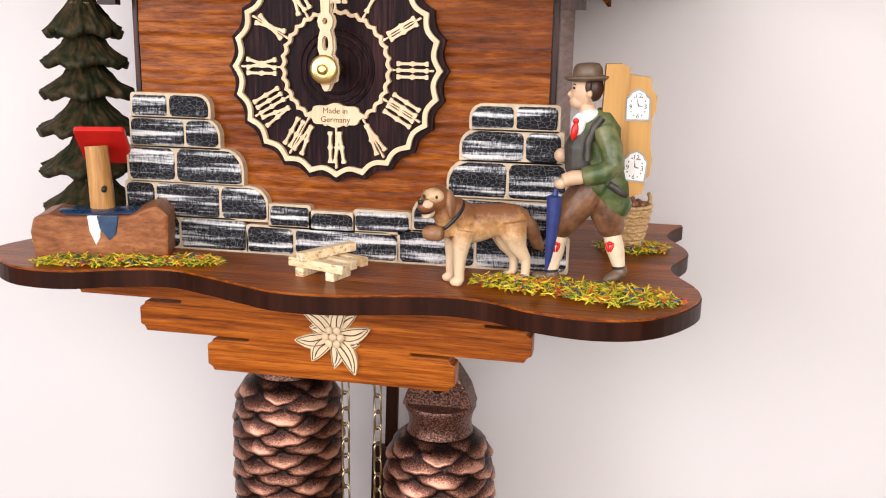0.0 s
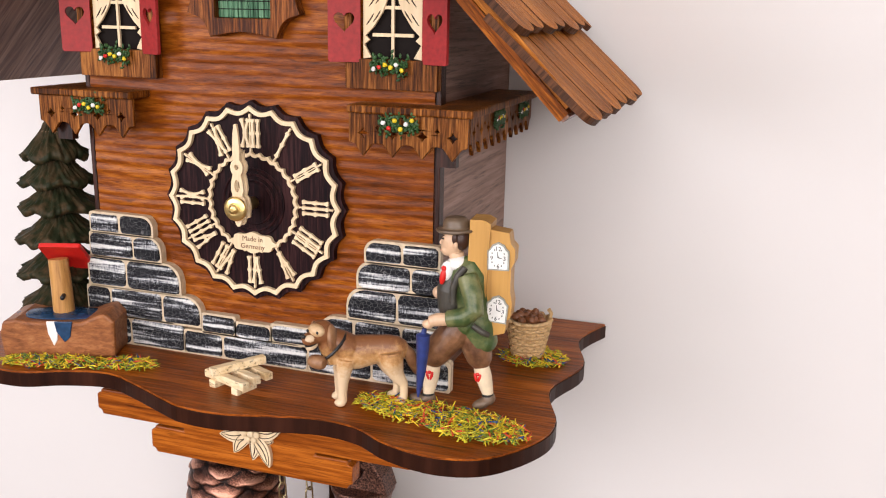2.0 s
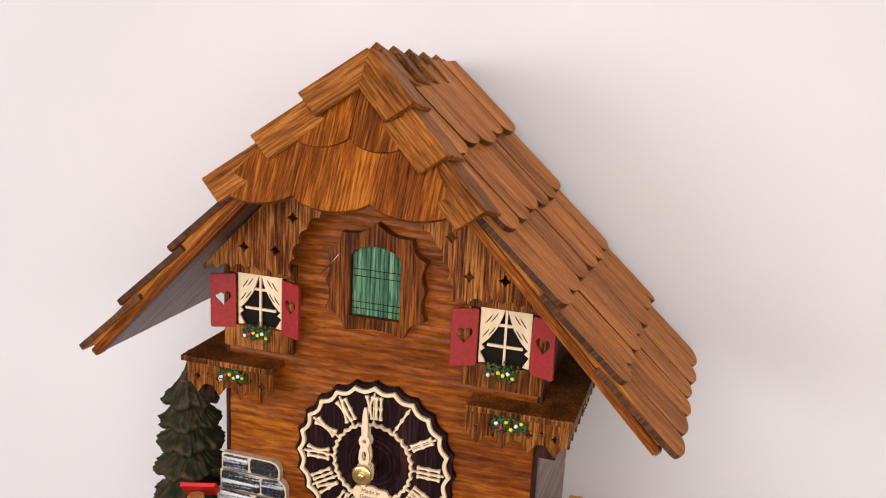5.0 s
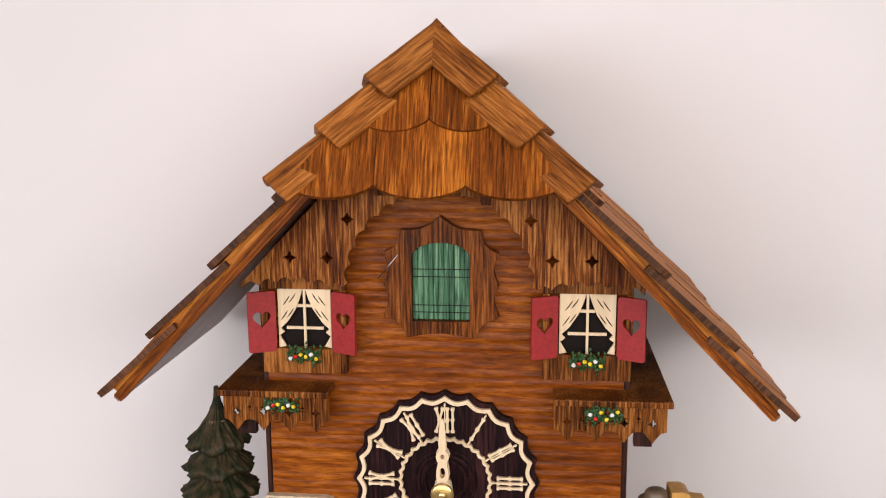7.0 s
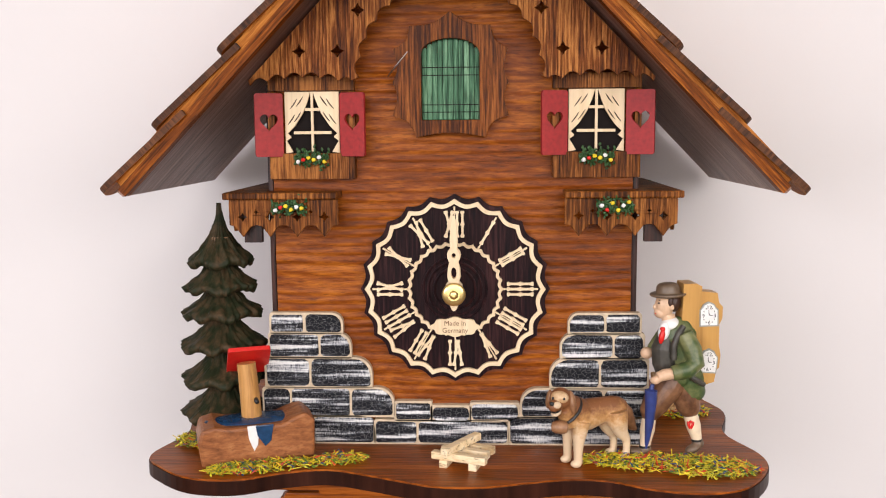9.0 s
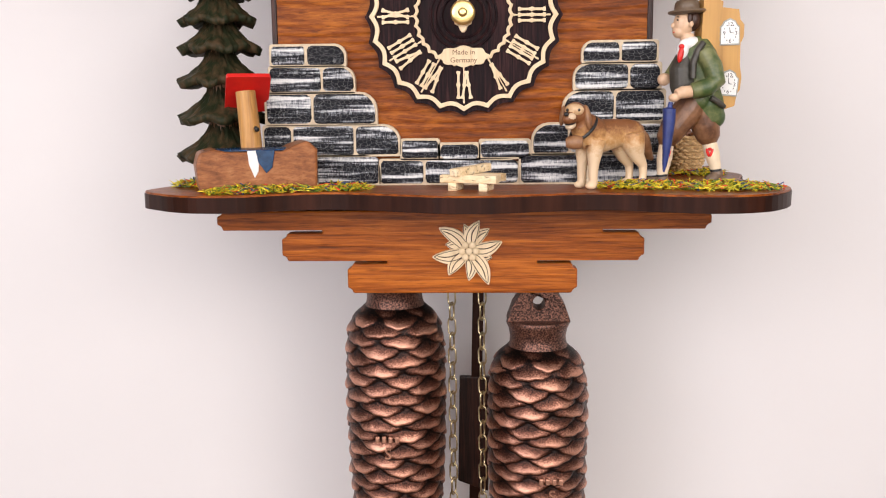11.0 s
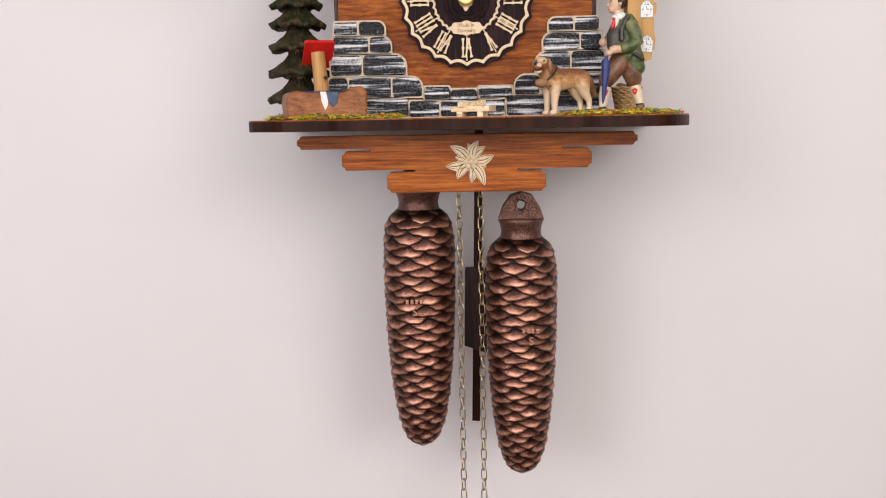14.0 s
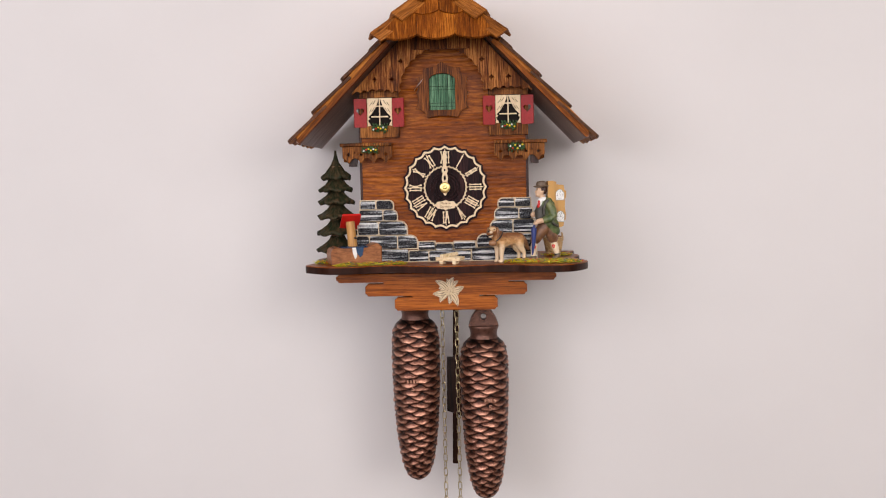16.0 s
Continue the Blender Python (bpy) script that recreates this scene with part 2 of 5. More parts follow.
SKIN = paint("pale_resin", (0.66, 0.44, 0.28), 0.4, 0.12)
HAT = paint("hat_brown", (0.13, 0.088, 0.055), 0.4, 0.25)
HAIR = paint("hair_brown", (0.045, 0.018, 0.010), 0.45)
COAT = two_tone("coat_green", (0.048, 0.082, 0.024), (0.27, 0.26, 0.11), 110, 0.42, 0.74, 0.4, relief=0.05)
VEST = paint("vest_grey", (0.05, 0.045, 0.035), 0.45, 0.3)
BREECH = two_tone("breeches_brown", (0.085, 0.034, 0.015), (0.24, 0.115, 0.055), 150, 0.36, 0.64, 0.4, relief=0.05)
SOCK = paint("sock_cream", (0.74, 0.60, 0.42), 0.45, 0.08)
BOOT = paint("boot_taupe", (0.15, 0.10, 0.065), 0.4, 0.25)
CLOCKRIM = paint("clock_rim_grey", (0.30, 0.31, 0.27), 0.4, 0.2)
UMBRELLA = paint("umbrella_blue", (0.022, 0.038, 0.16), 0.4, 0.25)


def fur_paint():
    """Painted coat: pale belly and legs, golden sides, brown brushed along the back."""
    m, t, b = nodes_of("dog_coat")
    tc = t.nodes.new("ShaderNodeTexCoord")
    sep = t.nodes.new("ShaderNodeSeparateXYZ")
    t.links.new(tc.outputs["Object"], sep.inputs[0])
    n = add(t, "ShaderNodeTexNoise", Scale=420.0, Detail=5.0, Roughness=0.65)
    t.links.new(tc.outputs["Object"], n.inputs["Vector"])
    up = add(t, "ShaderNodeMapRange")
    up.inputs[1].default_value, up.inputs[2].default_value = 0.013, 0.036
    t.links.new(sep.outputs["Z"], up.inputs[0])
    mx = t.nodes.new("ShaderNodeMath")
    mx.operation = "MULTIPLY_ADD"
    mx.inputs[1].default_value = 0.7
    t.links.new(n.outputs["Fac"], mx.inputs[0])
    t.links.new(up.outputs[0], mx.inputs[2])
    r = ramp(t, [(0.40, (0.70, 0.53, 0.34)), (0.68, (0.50, 0.27, 0.10)), (0.93, (0.21, 0.080, 0.028))])
    sc = t.nodes.new("ShaderNodeMath")
    sc.operation = "MULTIPLY"
    sc.inputs[1].default_value = 0.90
    t.links.new(mx.outputs[0], sc.inputs[0])
    t.links.new(sc.outputs[0], r.inputs[0])
    t.links.new(r.outputs[0], b.inputs["Base Color"])
    b.inputs["Roughness"].default_value = 0.45
    bump(t, b, n.outputs["Fac"], 0.12, 0.0005)
    return m


DOGCOAT = fur_paint()
DOGFUR = two_tone("dog_tan", (0.44, 0.25, 0.11), (0.64, 0.45, 0.26), 260, 0.36, 0.62, 0.45, relief=0.05)
DOGBACK = two_tone("dog_brown", (0.17, 0.070, 0.028), (0.33, 0.17, 0.08), 160, 0.36, 0.62, 0.45, relief=0.05)
DOGPALE = paint("dog_cream", (0.62, 0.47, 0.31), 0.45, 0.12)
WICKER = paint("wicker", (0.55, 0.36, 0.17), 0.5, 0.25, 700)
NUT = paint("nut_brown", (0.20, 0.075, 0.03), 0.4, 0.3, 500)
LEAF = paint("leaf_green", (0.025, 0.075, 0.018), 0.5, 0.5, 900)
YELLOW = paint("flower_yellow", (0.75, 0.55, 0.02), 0.5)
G_LIME = paint("scatter_lime", (0.52, 0.46, 0.025), 0.6, 0.3, 900)
G_OLIVE = paint("scatter_olive", (0.11, 0.20, 0.02), 0.6, 0.3, 900)
G_YELLOW = paint("scatter_yellow", (0.76, 0.56, 0.02), 0.6, 0.2, 900)
G_BLUE = paint("scatter_blue", (0.02, 0.07, 0.20), 0.6)
G_RED = paint("scatter_red", (0.62, 0.07, 0.02), 0.6)

# ---------------------------------------------------------------- building helpers
ORIGIN = {}


def thing(name, at, label, category, group="", kind=""):
    """An Empty at a thing's base, which carries its parts."""
    ob = new(name)
    ob.empty_display_size = 0.01
    ob.location = at
    ORIGIN[ob] = Vector(at)
    return tagged(ob, label, category, group, kind)


def mesh_of(name, bm, materials, smooth=False, parent=None):
    if parent is not None:
        bmesh.ops.translate(bm, verts=bm.verts, vec=-ORIGIN[parent])
    bmesh.ops.recalc_face_normals(bm, faces=bm.faces)
    me = bpy.data.meshes.new(name)
    bm.to_mesh(me)
    bm.free()
    for m in materials if isinstance(materials, (list, tuple)) else [materials]:
        me.materials.append(m)
    if smooth:
        me.shade_smooth()
        me.set_sharp_from_angle(angle=radians(50))
    return me


def part(name, bm, material, parent, label="", smooth=False, bevel=0.0):
    """One mesh under a thing or under a part, from a bmesh in world metres."""
    ob = new(name, mesh_of(name, bm, material, smooth, parent))
    ob.parent = parent
    ORIGIN[ob] = ORIGIN[parent]
    if bevel:
        mod = ob.modifiers.new("edge", "BEVEL")
        mod.width, mod.segments, mod.limit_method, mod.angle_limit = bevel, 2, "ANGLE", radians(50)
    return tagged(ob, label)


def solo(name, bm, material, at, label, category, smooth=True, kind="", group=""):
    """A thing that is one mesh."""
    bmesh.ops.translate(bm, verts=bm.verts, vec=-Vector(at))
    ob = new(name, mesh_of(name, bm, material, smooth))
    ob.location = at
    ORIGIN[ob] = Vector(at)
    return tagged(ob, label, category, group, kind)


def piece(name, me, m, parent):
    """A piece that shares its mesh with others, at a pose in world metres."""
    ob = new(name, me)
    ob.parent = parent
    ob.matrix_basis = Matrix.Translation(-ORIGIN[parent]) @ m
    return ob


FRONT = Matrix(((1, 0, 0, 0), (0, 0, -1, 0), (0, 1, 0, 0), (0, 0, 0, 1)))   # plan (x, z) facing the room


def plate(outline, holes, depth, m, bm=None, index=0):
    """A flat board: outline and holes in its own x and y, from 0 to -depth in its own z."""
    bm = bm or bmesh.new()
    loops = [[Vector((x, y, 0)) for x, y in loop] for loop in [outline, *holes]]
    flat = [v for loop in loops for v in loop]
    top = [bm.verts.new(m @ v) for v in flat]
    low = [bm.verts.new(m @ (v - Vector((0, 0, depth)))) for v in flat]
    made = []
    for a, b, c in tessellate_polygon(loops):
        if len({a, b, c}) == 3:
            for trio in ((top[a], top[b], top[c]), (low[c], low[b], low[a])):
                try:
                    made.append(bm.faces.new(trio))
                except ValueError:
                    pass
    k = 0
    for loop in loops:
        n = len(loop)
        for i in range(n):
            a, b = k + i, k + (i + 1) % n
            made.append(bm.faces.new((top[a], low[a], low[b], top[b])))
        k += n
    for f in made:
        f.material_index = index
    return bm


def board(x0, x1, z0, z1, y0, depth, bm=None, index=0):
    return plate([(x0, z0), (x1, z0), (x1, z1), (x0, z1)], [], depth, Matrix.Translation((0, y0, 0)) @ FRONT, bm, index)


def block(lo, hi, bm=None, m=None, index=0):
    bm = bm or bmesh.new()
    r = bmesh.ops.create_cube(bm, size=1.0)["verts"]
    for v in r:
        v.co = Vector([a + (c + 0.5) * (b - a) for a, b, c in zip(lo, hi, v.co)])
        if m:
            v.co = m @ v.co
    for f in {f for v in r for f in v.link_faces}:
        f.material_index = index
    return bm


def ball(center, radii, bm=None, index=0, turn=(0, 0, 0), seg=14, rings=9, wobble=0.0):
    bm = bm or bmesh.new()
    r = bmesh.ops.create_uvsphere(bm, u_segments=seg, v_segments=rings, radius=1.0)["verts"]
    m = pose(*center, *turn) @ Matrix.Diagonal((*radii, 1))
    for v in r:
        k = 1 + wobble * noise.noise(v.co * 2.5 + Vector(center) * 300)
        v.co = m @ (v.co * k)
    for f in {f for v in r for f in v.link_faces}:
        f.material_index, f.smooth = index, True
    return bm


def tube(path, radii, bm=None, index=0, seg=10, flat=1.0, cap=True):
    """A round limb along points, with a radius at each; flat squeezes its second axis."""
    bm = bm or bmesh.new()
    pts = [Vector(p) for p in path]
    rows, side = [], None
    for i, p in enumerate(pts):
        d = (pts[min(i + 1, len(pts) - 1)] - pts[max(i - 1, 0)]).normalized()
        if side is None:
            side = d.orthogonal().normalized() if abs(d.y) > 0.9 else d.cross(Vector((0, 1, 0))).normalized()
        side = (side - d * side.dot(d)).normalized()
        up = d.cross(side)
        r = radii[i] if isinstance(radii, (list, tuple)) else radii
        rows.append([bm.verts.new(p + (side * math.cos(a) + up * math.sin(a) * flat) * r) for a in (2 * math.pi * k / seg for k in range(seg))])
    made = []
    for a, b in zip(rows, rows[1:]):
        for k in range(seg):
            made.append(bm.faces.new((a[k], a[(k + 1) % seg], b[(k + 1) % seg], b[k])))
    if cap:
        made += [bm.faces.new(rows[0][::-1]), bm.faces.new(rows[-1])]
    for f in made:
        f.material_index, f.smooth = index, True
    return bm


def lathe(profile, center, bm=None, index=0, seg=32, axis="z"):
    """A turned form: rows of radius and height."""
    bm = bm or bmesh.new()
    c = Vector(center)
    rows = []
    for r, h in profile:
        ring = []
        for k in range(seg):
            a = 2 * math.pi * k / seg
            p = Vector((r * math.cos(a), r * math.sin(a), h)) if axis == "z" else Vector((r * math.cos(a), -h, r * math.sin(a)))
            ring.append(bm.verts.new(c + p))
        rows.append(ring)
    for a, b in zip(rows, rows[1:]):
        for k in range(seg):
            f = bm.faces.new((a[k], a[(k + 1) % seg], b[(k + 1) % seg], b[k]))
            f.material_index, f.smooth = index, True
    for ring in (rows[0][::-1], rows[-1]):
        bm.faces.new(ring).material_index = index
    return bm


def smooth_curve(points, n=6, closed=False):
    """A soft curve through a few points."""
    pts = [Vector(p) for p in points]
    out, count = [], len(pts)
    for i in range(count if closed else count - 1):
        p0 = pts[(i - 1) % count] if closed or i else pts[0]
        p1, p2 = pts[i], pts[(i + 1) % count]
        p3 = pts[(i + 2) % count] if closed or i + 2 < count else pts[-1]
        for k in range(n):
            t = k / n
            out.append(0.5 * (2 * p1 + (p2 - p0) * t + (2 * p0 - 5 * p1 + 4 * p2 - p3) * t * t + (3 * p1 - p0 - 3 * p2 + p3) * t ** 3))
    if not closed:
        out.append(pts[-1])
    return out


def round_rect(x0, x1, z0, z1, r, n=4):
    out = []
    for cx, cz, a0 in ((x1 - r, z1 - r, 0), (x0 + r, z1 - r, 90), (x0 + r, z0 + r, 180), (x1 - r, z0 + r, 270)):
        for k in range(n + 1):
            a = radians(a0 + 90 * k / n)
            out.append((cx + r * math.cos(a), cz + r * math.sin(a)))
    return out


def diamond(x, z, r):
    """A small four-pointed cut with hollow sides."""
    return [(x + (r if k % 2 == 0 else r * 0.5) * math.cos(math.pi * k / 4), z + (r if k % 2 == 0 else r * 0.5) * math.sin(math.pi * k / 4)) for k in range(8)]


def heart(x, z, s):
    out = []
    for k in range(20):
        a = 2 * math.pi * k / 20
        out.append((x + s * 0.95 * math.sin(a) ** 3, z + s * (0.81 * math.cos(a) - 0.31 * math.cos(2 * a) - 0.125 * math.cos(3 * a) - 0.06 * math.cos(4 * a))))
    return out[::-1]


def writing(name, text, size, m, material, parent, depth=0.0001):
    """Letters in the built-in font, as a mesh under a part."""
    cu = bpy.data.curves.new(name, "FONT")
    cu.body, cu.size, cu.extrude, cu.align_x, cu.align_y = text, size, depth, "CENTER", "CENTER"
    cu.resolution_u = 3
    tmp = bpy.data.objects.new(name, cu)
    scene.collection.objects.link(tmp)
    me = bpy.data.meshes.new_from_object(tmp.evaluated_get(bpy.context.evaluated_depsgraph_get()))
    bpy.data.objects.remove(tmp)
    me.materials.clear()
    me.materials.append(material)
    me.name = name
    me.transform(Matrix.Translation(-ORIGIN[parent]) @ m)
    ob = new(name, me)
    ob.parent = parent
    ORIGIN[ob] = ORIGIN[parent]
    return ob


# ---------------------------------------------------------------- the room
WALL_Y = 0.1415


def structure(name, lo, hi, material, label):
    bm = block(lo, hi)
    return solo(name, bm, material, (0, 0, 0), label, "wall" if "wall" in name else name, smooth=False, kind="structure")


structure("wall_north", (-3.2, WALL_Y, -1.6), (3.2, WALL_Y + 0.15, 1.5), WALL, "smooth white painted wall behind the clock")
# Unseen room shell, added for bounce; grey and brown hold the ambient light down.
structure("wall_south", (-3.2, -3.65, -1.6), (3.2, -3.5, 1.5), ROOM, "unseen plain grey wall, added to limit bounced light")
structure("wall_west", (-3.2, -3.5, -1.6), (-3.05, WALL_Y, 1.5), ROOM, "unseen plain grey wall, added to limit bounced light")
structure("wall_east", (3.05, -3.5, -1.6), (3.2, WALL_Y, 1.5), ROOM, "unseen plain grey wall, added to limit bounced light")
structure("floor", (-3.05, -3.5, -1.6), (3.05, WALL_Y, -1.5), FLOORW, "unseen brown floor, added dark to limit bounced light")
structure("ceiling", (-3.05, -3.5, 1.4), (3.05, WALL_Y, 1.5), WALL, "unseen plain white ceiling, added to bounce light")
# ---------------------------------------------------------------- the clock's case
P = 0.020            # front face of the case
clock = thing("cuckoo_clock", (0, 0.08, 0), "brown wooden chalet cuckoo clock hanging on the white wall", "cuckoo clock")
SLOPE = math.atan2(0.163, 0.157)
RIDGE_Z = 0.2885


def roof_z(x):
    return RIDGE_Z - abs(x) * math.tan(SLOPE)


def siding():
    """The front: one board with uneven milled ridges along it."""
    bm = bmesh.new()
    rows, n, cols = [], 330, 64
    top = 0.274
    for i in range(n + 1):
        z = top * i / n
        w = min(0.0880, max(0.002, (RIDGE_Z - 0.006 - z) / math.tan(SLOPE)))
        row = []
        for k in range(cols + 1):
            x = w * (2 * k / cols - 1)
            zz = z + 0.0022 * noise.noise(Vector((x * 14, 7.1, z * 16)))
            h = 0.5 + 0.5 * math.sin(2 * math.pi * zz / 0.0046 + 3.2 * noise.noise(Vector((x * 10, 1.3, zz * 70))))
            h = h ** 0.7 * max(0.0, 0.50 + 0.9 * noise.noise(Vector((x * 16, 4.0, zz * 90))))
            row.append(bm.verts.new((x, P - (0.00035 + 0.0004 * min(1, z / 0.12)) * h, z)))
        rows.append(row)
    for a, b in zip(rows, rows[1:]):
        for k in range(cols):
            bm.faces.new((a[k], a[k + 1], b[k + 1], b[k]))
    return bm


part("front_panel", siding(), PANEL, clock, "orange-brown front board with milled ridges", smooth=True)
bm = plate([(-0.0885, 0), (0.0885, 0), (0.0885, 0.186), (0, 0.276), (-0.0885, 0.186)], [], 0.006, Matrix.Translation((0, P + 0.0005, 0)) @ FRONT)
part("back_frame", bm, EDGE, clock)
for s in (-1, 1):
    a, b = sorted((s * 0.0805, s * 0.0885))
    part("side_panel", block((a, P + 0.0065, 0), (b, WALL_Y - 0.001, 0.186)), SIDE, clock, "plain brown side board", bevel=0.0006)
    a, b = sorted((s * 0.0883, s * 0.0908))
    part("corner_strip", block((a, P - 0.0004, 0.0), (b, P + 0.006, 0.18)), EDGE, clock, bevel=0.0005)

# base board with a waved edge
FRONT_EDGE = [(0.1495, 0.1385), (0.1405, 0.1080), (0.1490, 0.0730), (0.1400, 0.0380), (0.1495, 0.0060), (0.1470, -0.0144),
              (0.1320, -0.0360), (0.1120, -0.0432), (0.0900, -0.0391), (0.0730, -0.0302), (0.0550, -0.0284), (0.0360, -0.0328), (0.0150, -0.0387)]
LEFT_EDGE = [(-0.0050, -0.0387), (-0.0200, -0.0333), (-0.0380, -0.0257), (-0.0580, -0.0193), (-0.0790, -0.0243), (-0.0970, -0.0328), (-0.1190, -0.0315), (-0.1370, -0.0189), (-0.1485, -0.0018),
             (-0.1410, 0.0320), (-0.1490, 0.0700), (-0.1405, 0.1060), (-0.1495, 0.1385)]
edge = [(p.x, p.y) for p in smooth_curve([(x, y, 0) for x, y in FRONT_EDGE + LEFT_EDGE], 5)]
base = part("base_board", plate(edge[::-1], [], 0.0026, Matrix.Identity(4)), BASE, clock, "red-brown glossy base board with a waved edge", bevel=0.0012)
part("base_edge", plate([(x * 1.003, 0.05 + (y - 0.05) * 1.003) for x, y in edge][::-1], [], 0.0069, Matrix.Translation((0, 0, -0.0009))), RIM, clock, "dark stained rim", bevel=0.0016)


SUP_Y = 0.0055


def support():
    """Three planks in one board, each end cut with hollow corners."""
    right = []
    for x, z1, z0, x_in in ((0.1180, -0.0113, -0.0206, 0.067), (0.0868, -0.0222, -0.0356, 0.036), (0.0553, -0.0370, -0.0515, None)):
        r = 0.0026
        right += [(x - r * math.cos(radians(a)), z1 - r * math.sin(radians(a))) for a in (0, 30, 60, 90)]
        right += [(x - r * math.cos(radians(a)), z0 + r * math.sin(radians(a))) for a in (90, 60, 30, 0)]
        if x_in:
            right += [(x_in, z0), (x_in, z0 - 0.0015)]
    left = [(-x, z) for x, z in right[::-1]]
    return plate(right + left, [], 0.009, Matrix.Translation((0, SUP_Y, 0)) @ FRONT)


sup = part("support_board", support(), BASE, clock, "stepped red-brown plank apron under the base", bevel=0.0016)

# carved flower on the apron
flower = thing("edelweiss_ornament", (0.0035, 0.0050, -0.031), "pale wooden edelweiss flower ornament on the apron", "ornament")
FX, FZ = 0.0035, -0.0305
for k, (ang, length, wide, depth) in enumerate([(100, 0.0139, 0.0023, 0.0012), (47, 0.0155, 0.0024, 0.0012), (-18, 0.0125, 0.0026, 0.0012), (-90, 0.0158, 0.0024, 0.0012), (165, 0.0125, 0.0026, 0.0012), (-40, 0.0100, 0.0022, 0.0012),
                                               (142, 0.0195, 0.0027, 0.0018), (71, 0.0165, 0.0026, 0.0018), (15, 0.0177, 0.0027, 0.0018), (-60, 0.0205, 0.0027, 0.0018), (-130, 0.0166, 0.0028, 0.0018), (-170, 0.0192, 0.0027, 0.0018)]):
    length, wide = length * 0.92, wide * 1.22
    loop, mid = [], []
    for s in (1, -1):
        for i in range(9):
            t = i / 8 if s == 1 else 1 - i / 8
            w = 1.05 * wide * math.sin(math.pi * min(1, t * 0.90 + 0.09)) ** 0.75
            loop.append((t * length, s * w + 0.0014 * math.sin(math.pi * t) * (1 if k % 2 else -1)))
    depth += 0.00005 * k
    m = Matrix.Translation((FX, SUP_Y - depth, FZ)) @ FRONT @ pose(0, 0, 0, 0, 0, ang)
    part("petal", plate(loop, [], depth, m), CREAM, flower, bevel=0.0002)
    rim = [m @ Vector((0.0008 + x * 0.90, y * 0.70, 0.00004)) for x, y in loop[1:]]
    part("engraved_line", tube(rim, 0.00020, seg=5), LINE, flower)
    ln = [(0.004 + (length * 0.86 - 0.004) * i / 6, 0.0012 * math.sin(math.pi * i / 6) * (1 if k % 2 else -1)) for i in range(7)]
    bm = tube([m @ Vector((x, y, 0.0)) for x, y in ln], [0.00028] * 6 + [0.0001], seg=5)
    part("engraved_line", bm, LINE, flower)
for k in range(7):
    a, r = radians(60 * k), 0.0 if k == 6 else 0.0034
    part("seed_head", ball((FX + r * math.cos(a), SUP_Y - 0.0031, FZ + r * math.sin(a)), (0.0017, 0.0010, 0.0017)), CREAM, flower, smooth=True)

# ---------------------------------------------------------------- stone wall on the front
stones = part("stone_wall", board(-0.0940, 0.0950, 0.0006, 0.0110, P - 0.0020, 0.0014), GROUT, clock, "painted grey stone ruin wall on the front")
ROWS_OF_STONES = [
    (0.0578, 0.0667, [(-0.0908, -0.0745), (-0.0735, -0.0555), (0.0578, 0.0748), (0.0757, 0.0922)]),
    (0.0452, 0.0565, [(-0.0918, -0.0672), (-0.0662, -0.0515), (0.0540, 0.0790), (0.0800, 0.0940)]),
    (0.0300, 0.0440, [(-0.0940, -0.0722), (-0.0712, -0.0412), (0.0490, 0.0725), (0.0735, 0.0962)]),
    (0.0150, 0.0285, [(-0.0956, -0.0825), (-0.0815, -0.0520), (-0.0510, -0.0302), (0.0345, 0.0512), (0.0522, 0.0745), (0.0755, 0.0960)]),
    (0.0130, 0.0215, [(-0.0288, -0.0112)]),
    (0.0125, 0.0194, [(-0.0104, 0.0082)]),
    (0.0132, 0.0210, [(0.0092, 0.0325)]),
    (0.0008, 0.0138, [(-0.0958, -0.0715), (-0.0705, -0.0402), (0.0285, 0.0600), (0.0610, 0.0980)]),
    (0.0008, 0.0118, [(-0.0392, -0.0185), (-0.0175, 0.0272)]),
]
def soft_rect(x0, x1, z0, z1, radii, n=5):
    """A four-sided outline with a radius of its own at each corner: top right, top left, bottom left, bottom right."""
    out = []
    for (cx, cz, sx, sz, a0), r in zip(((x1, z1, -1, -1, 0), (x0, z1, 1, -1, 90), (x0, z0, 1, 1, 180), (x1, z0, -1, 1, 270)), radii):
        for k in range(n + 1):
            a = radians(a0 + 90 * k / n)
            out.append((cx + sx * r + r * math.cos(a), cz + sz * r + r * math.sin(a)))
    return out


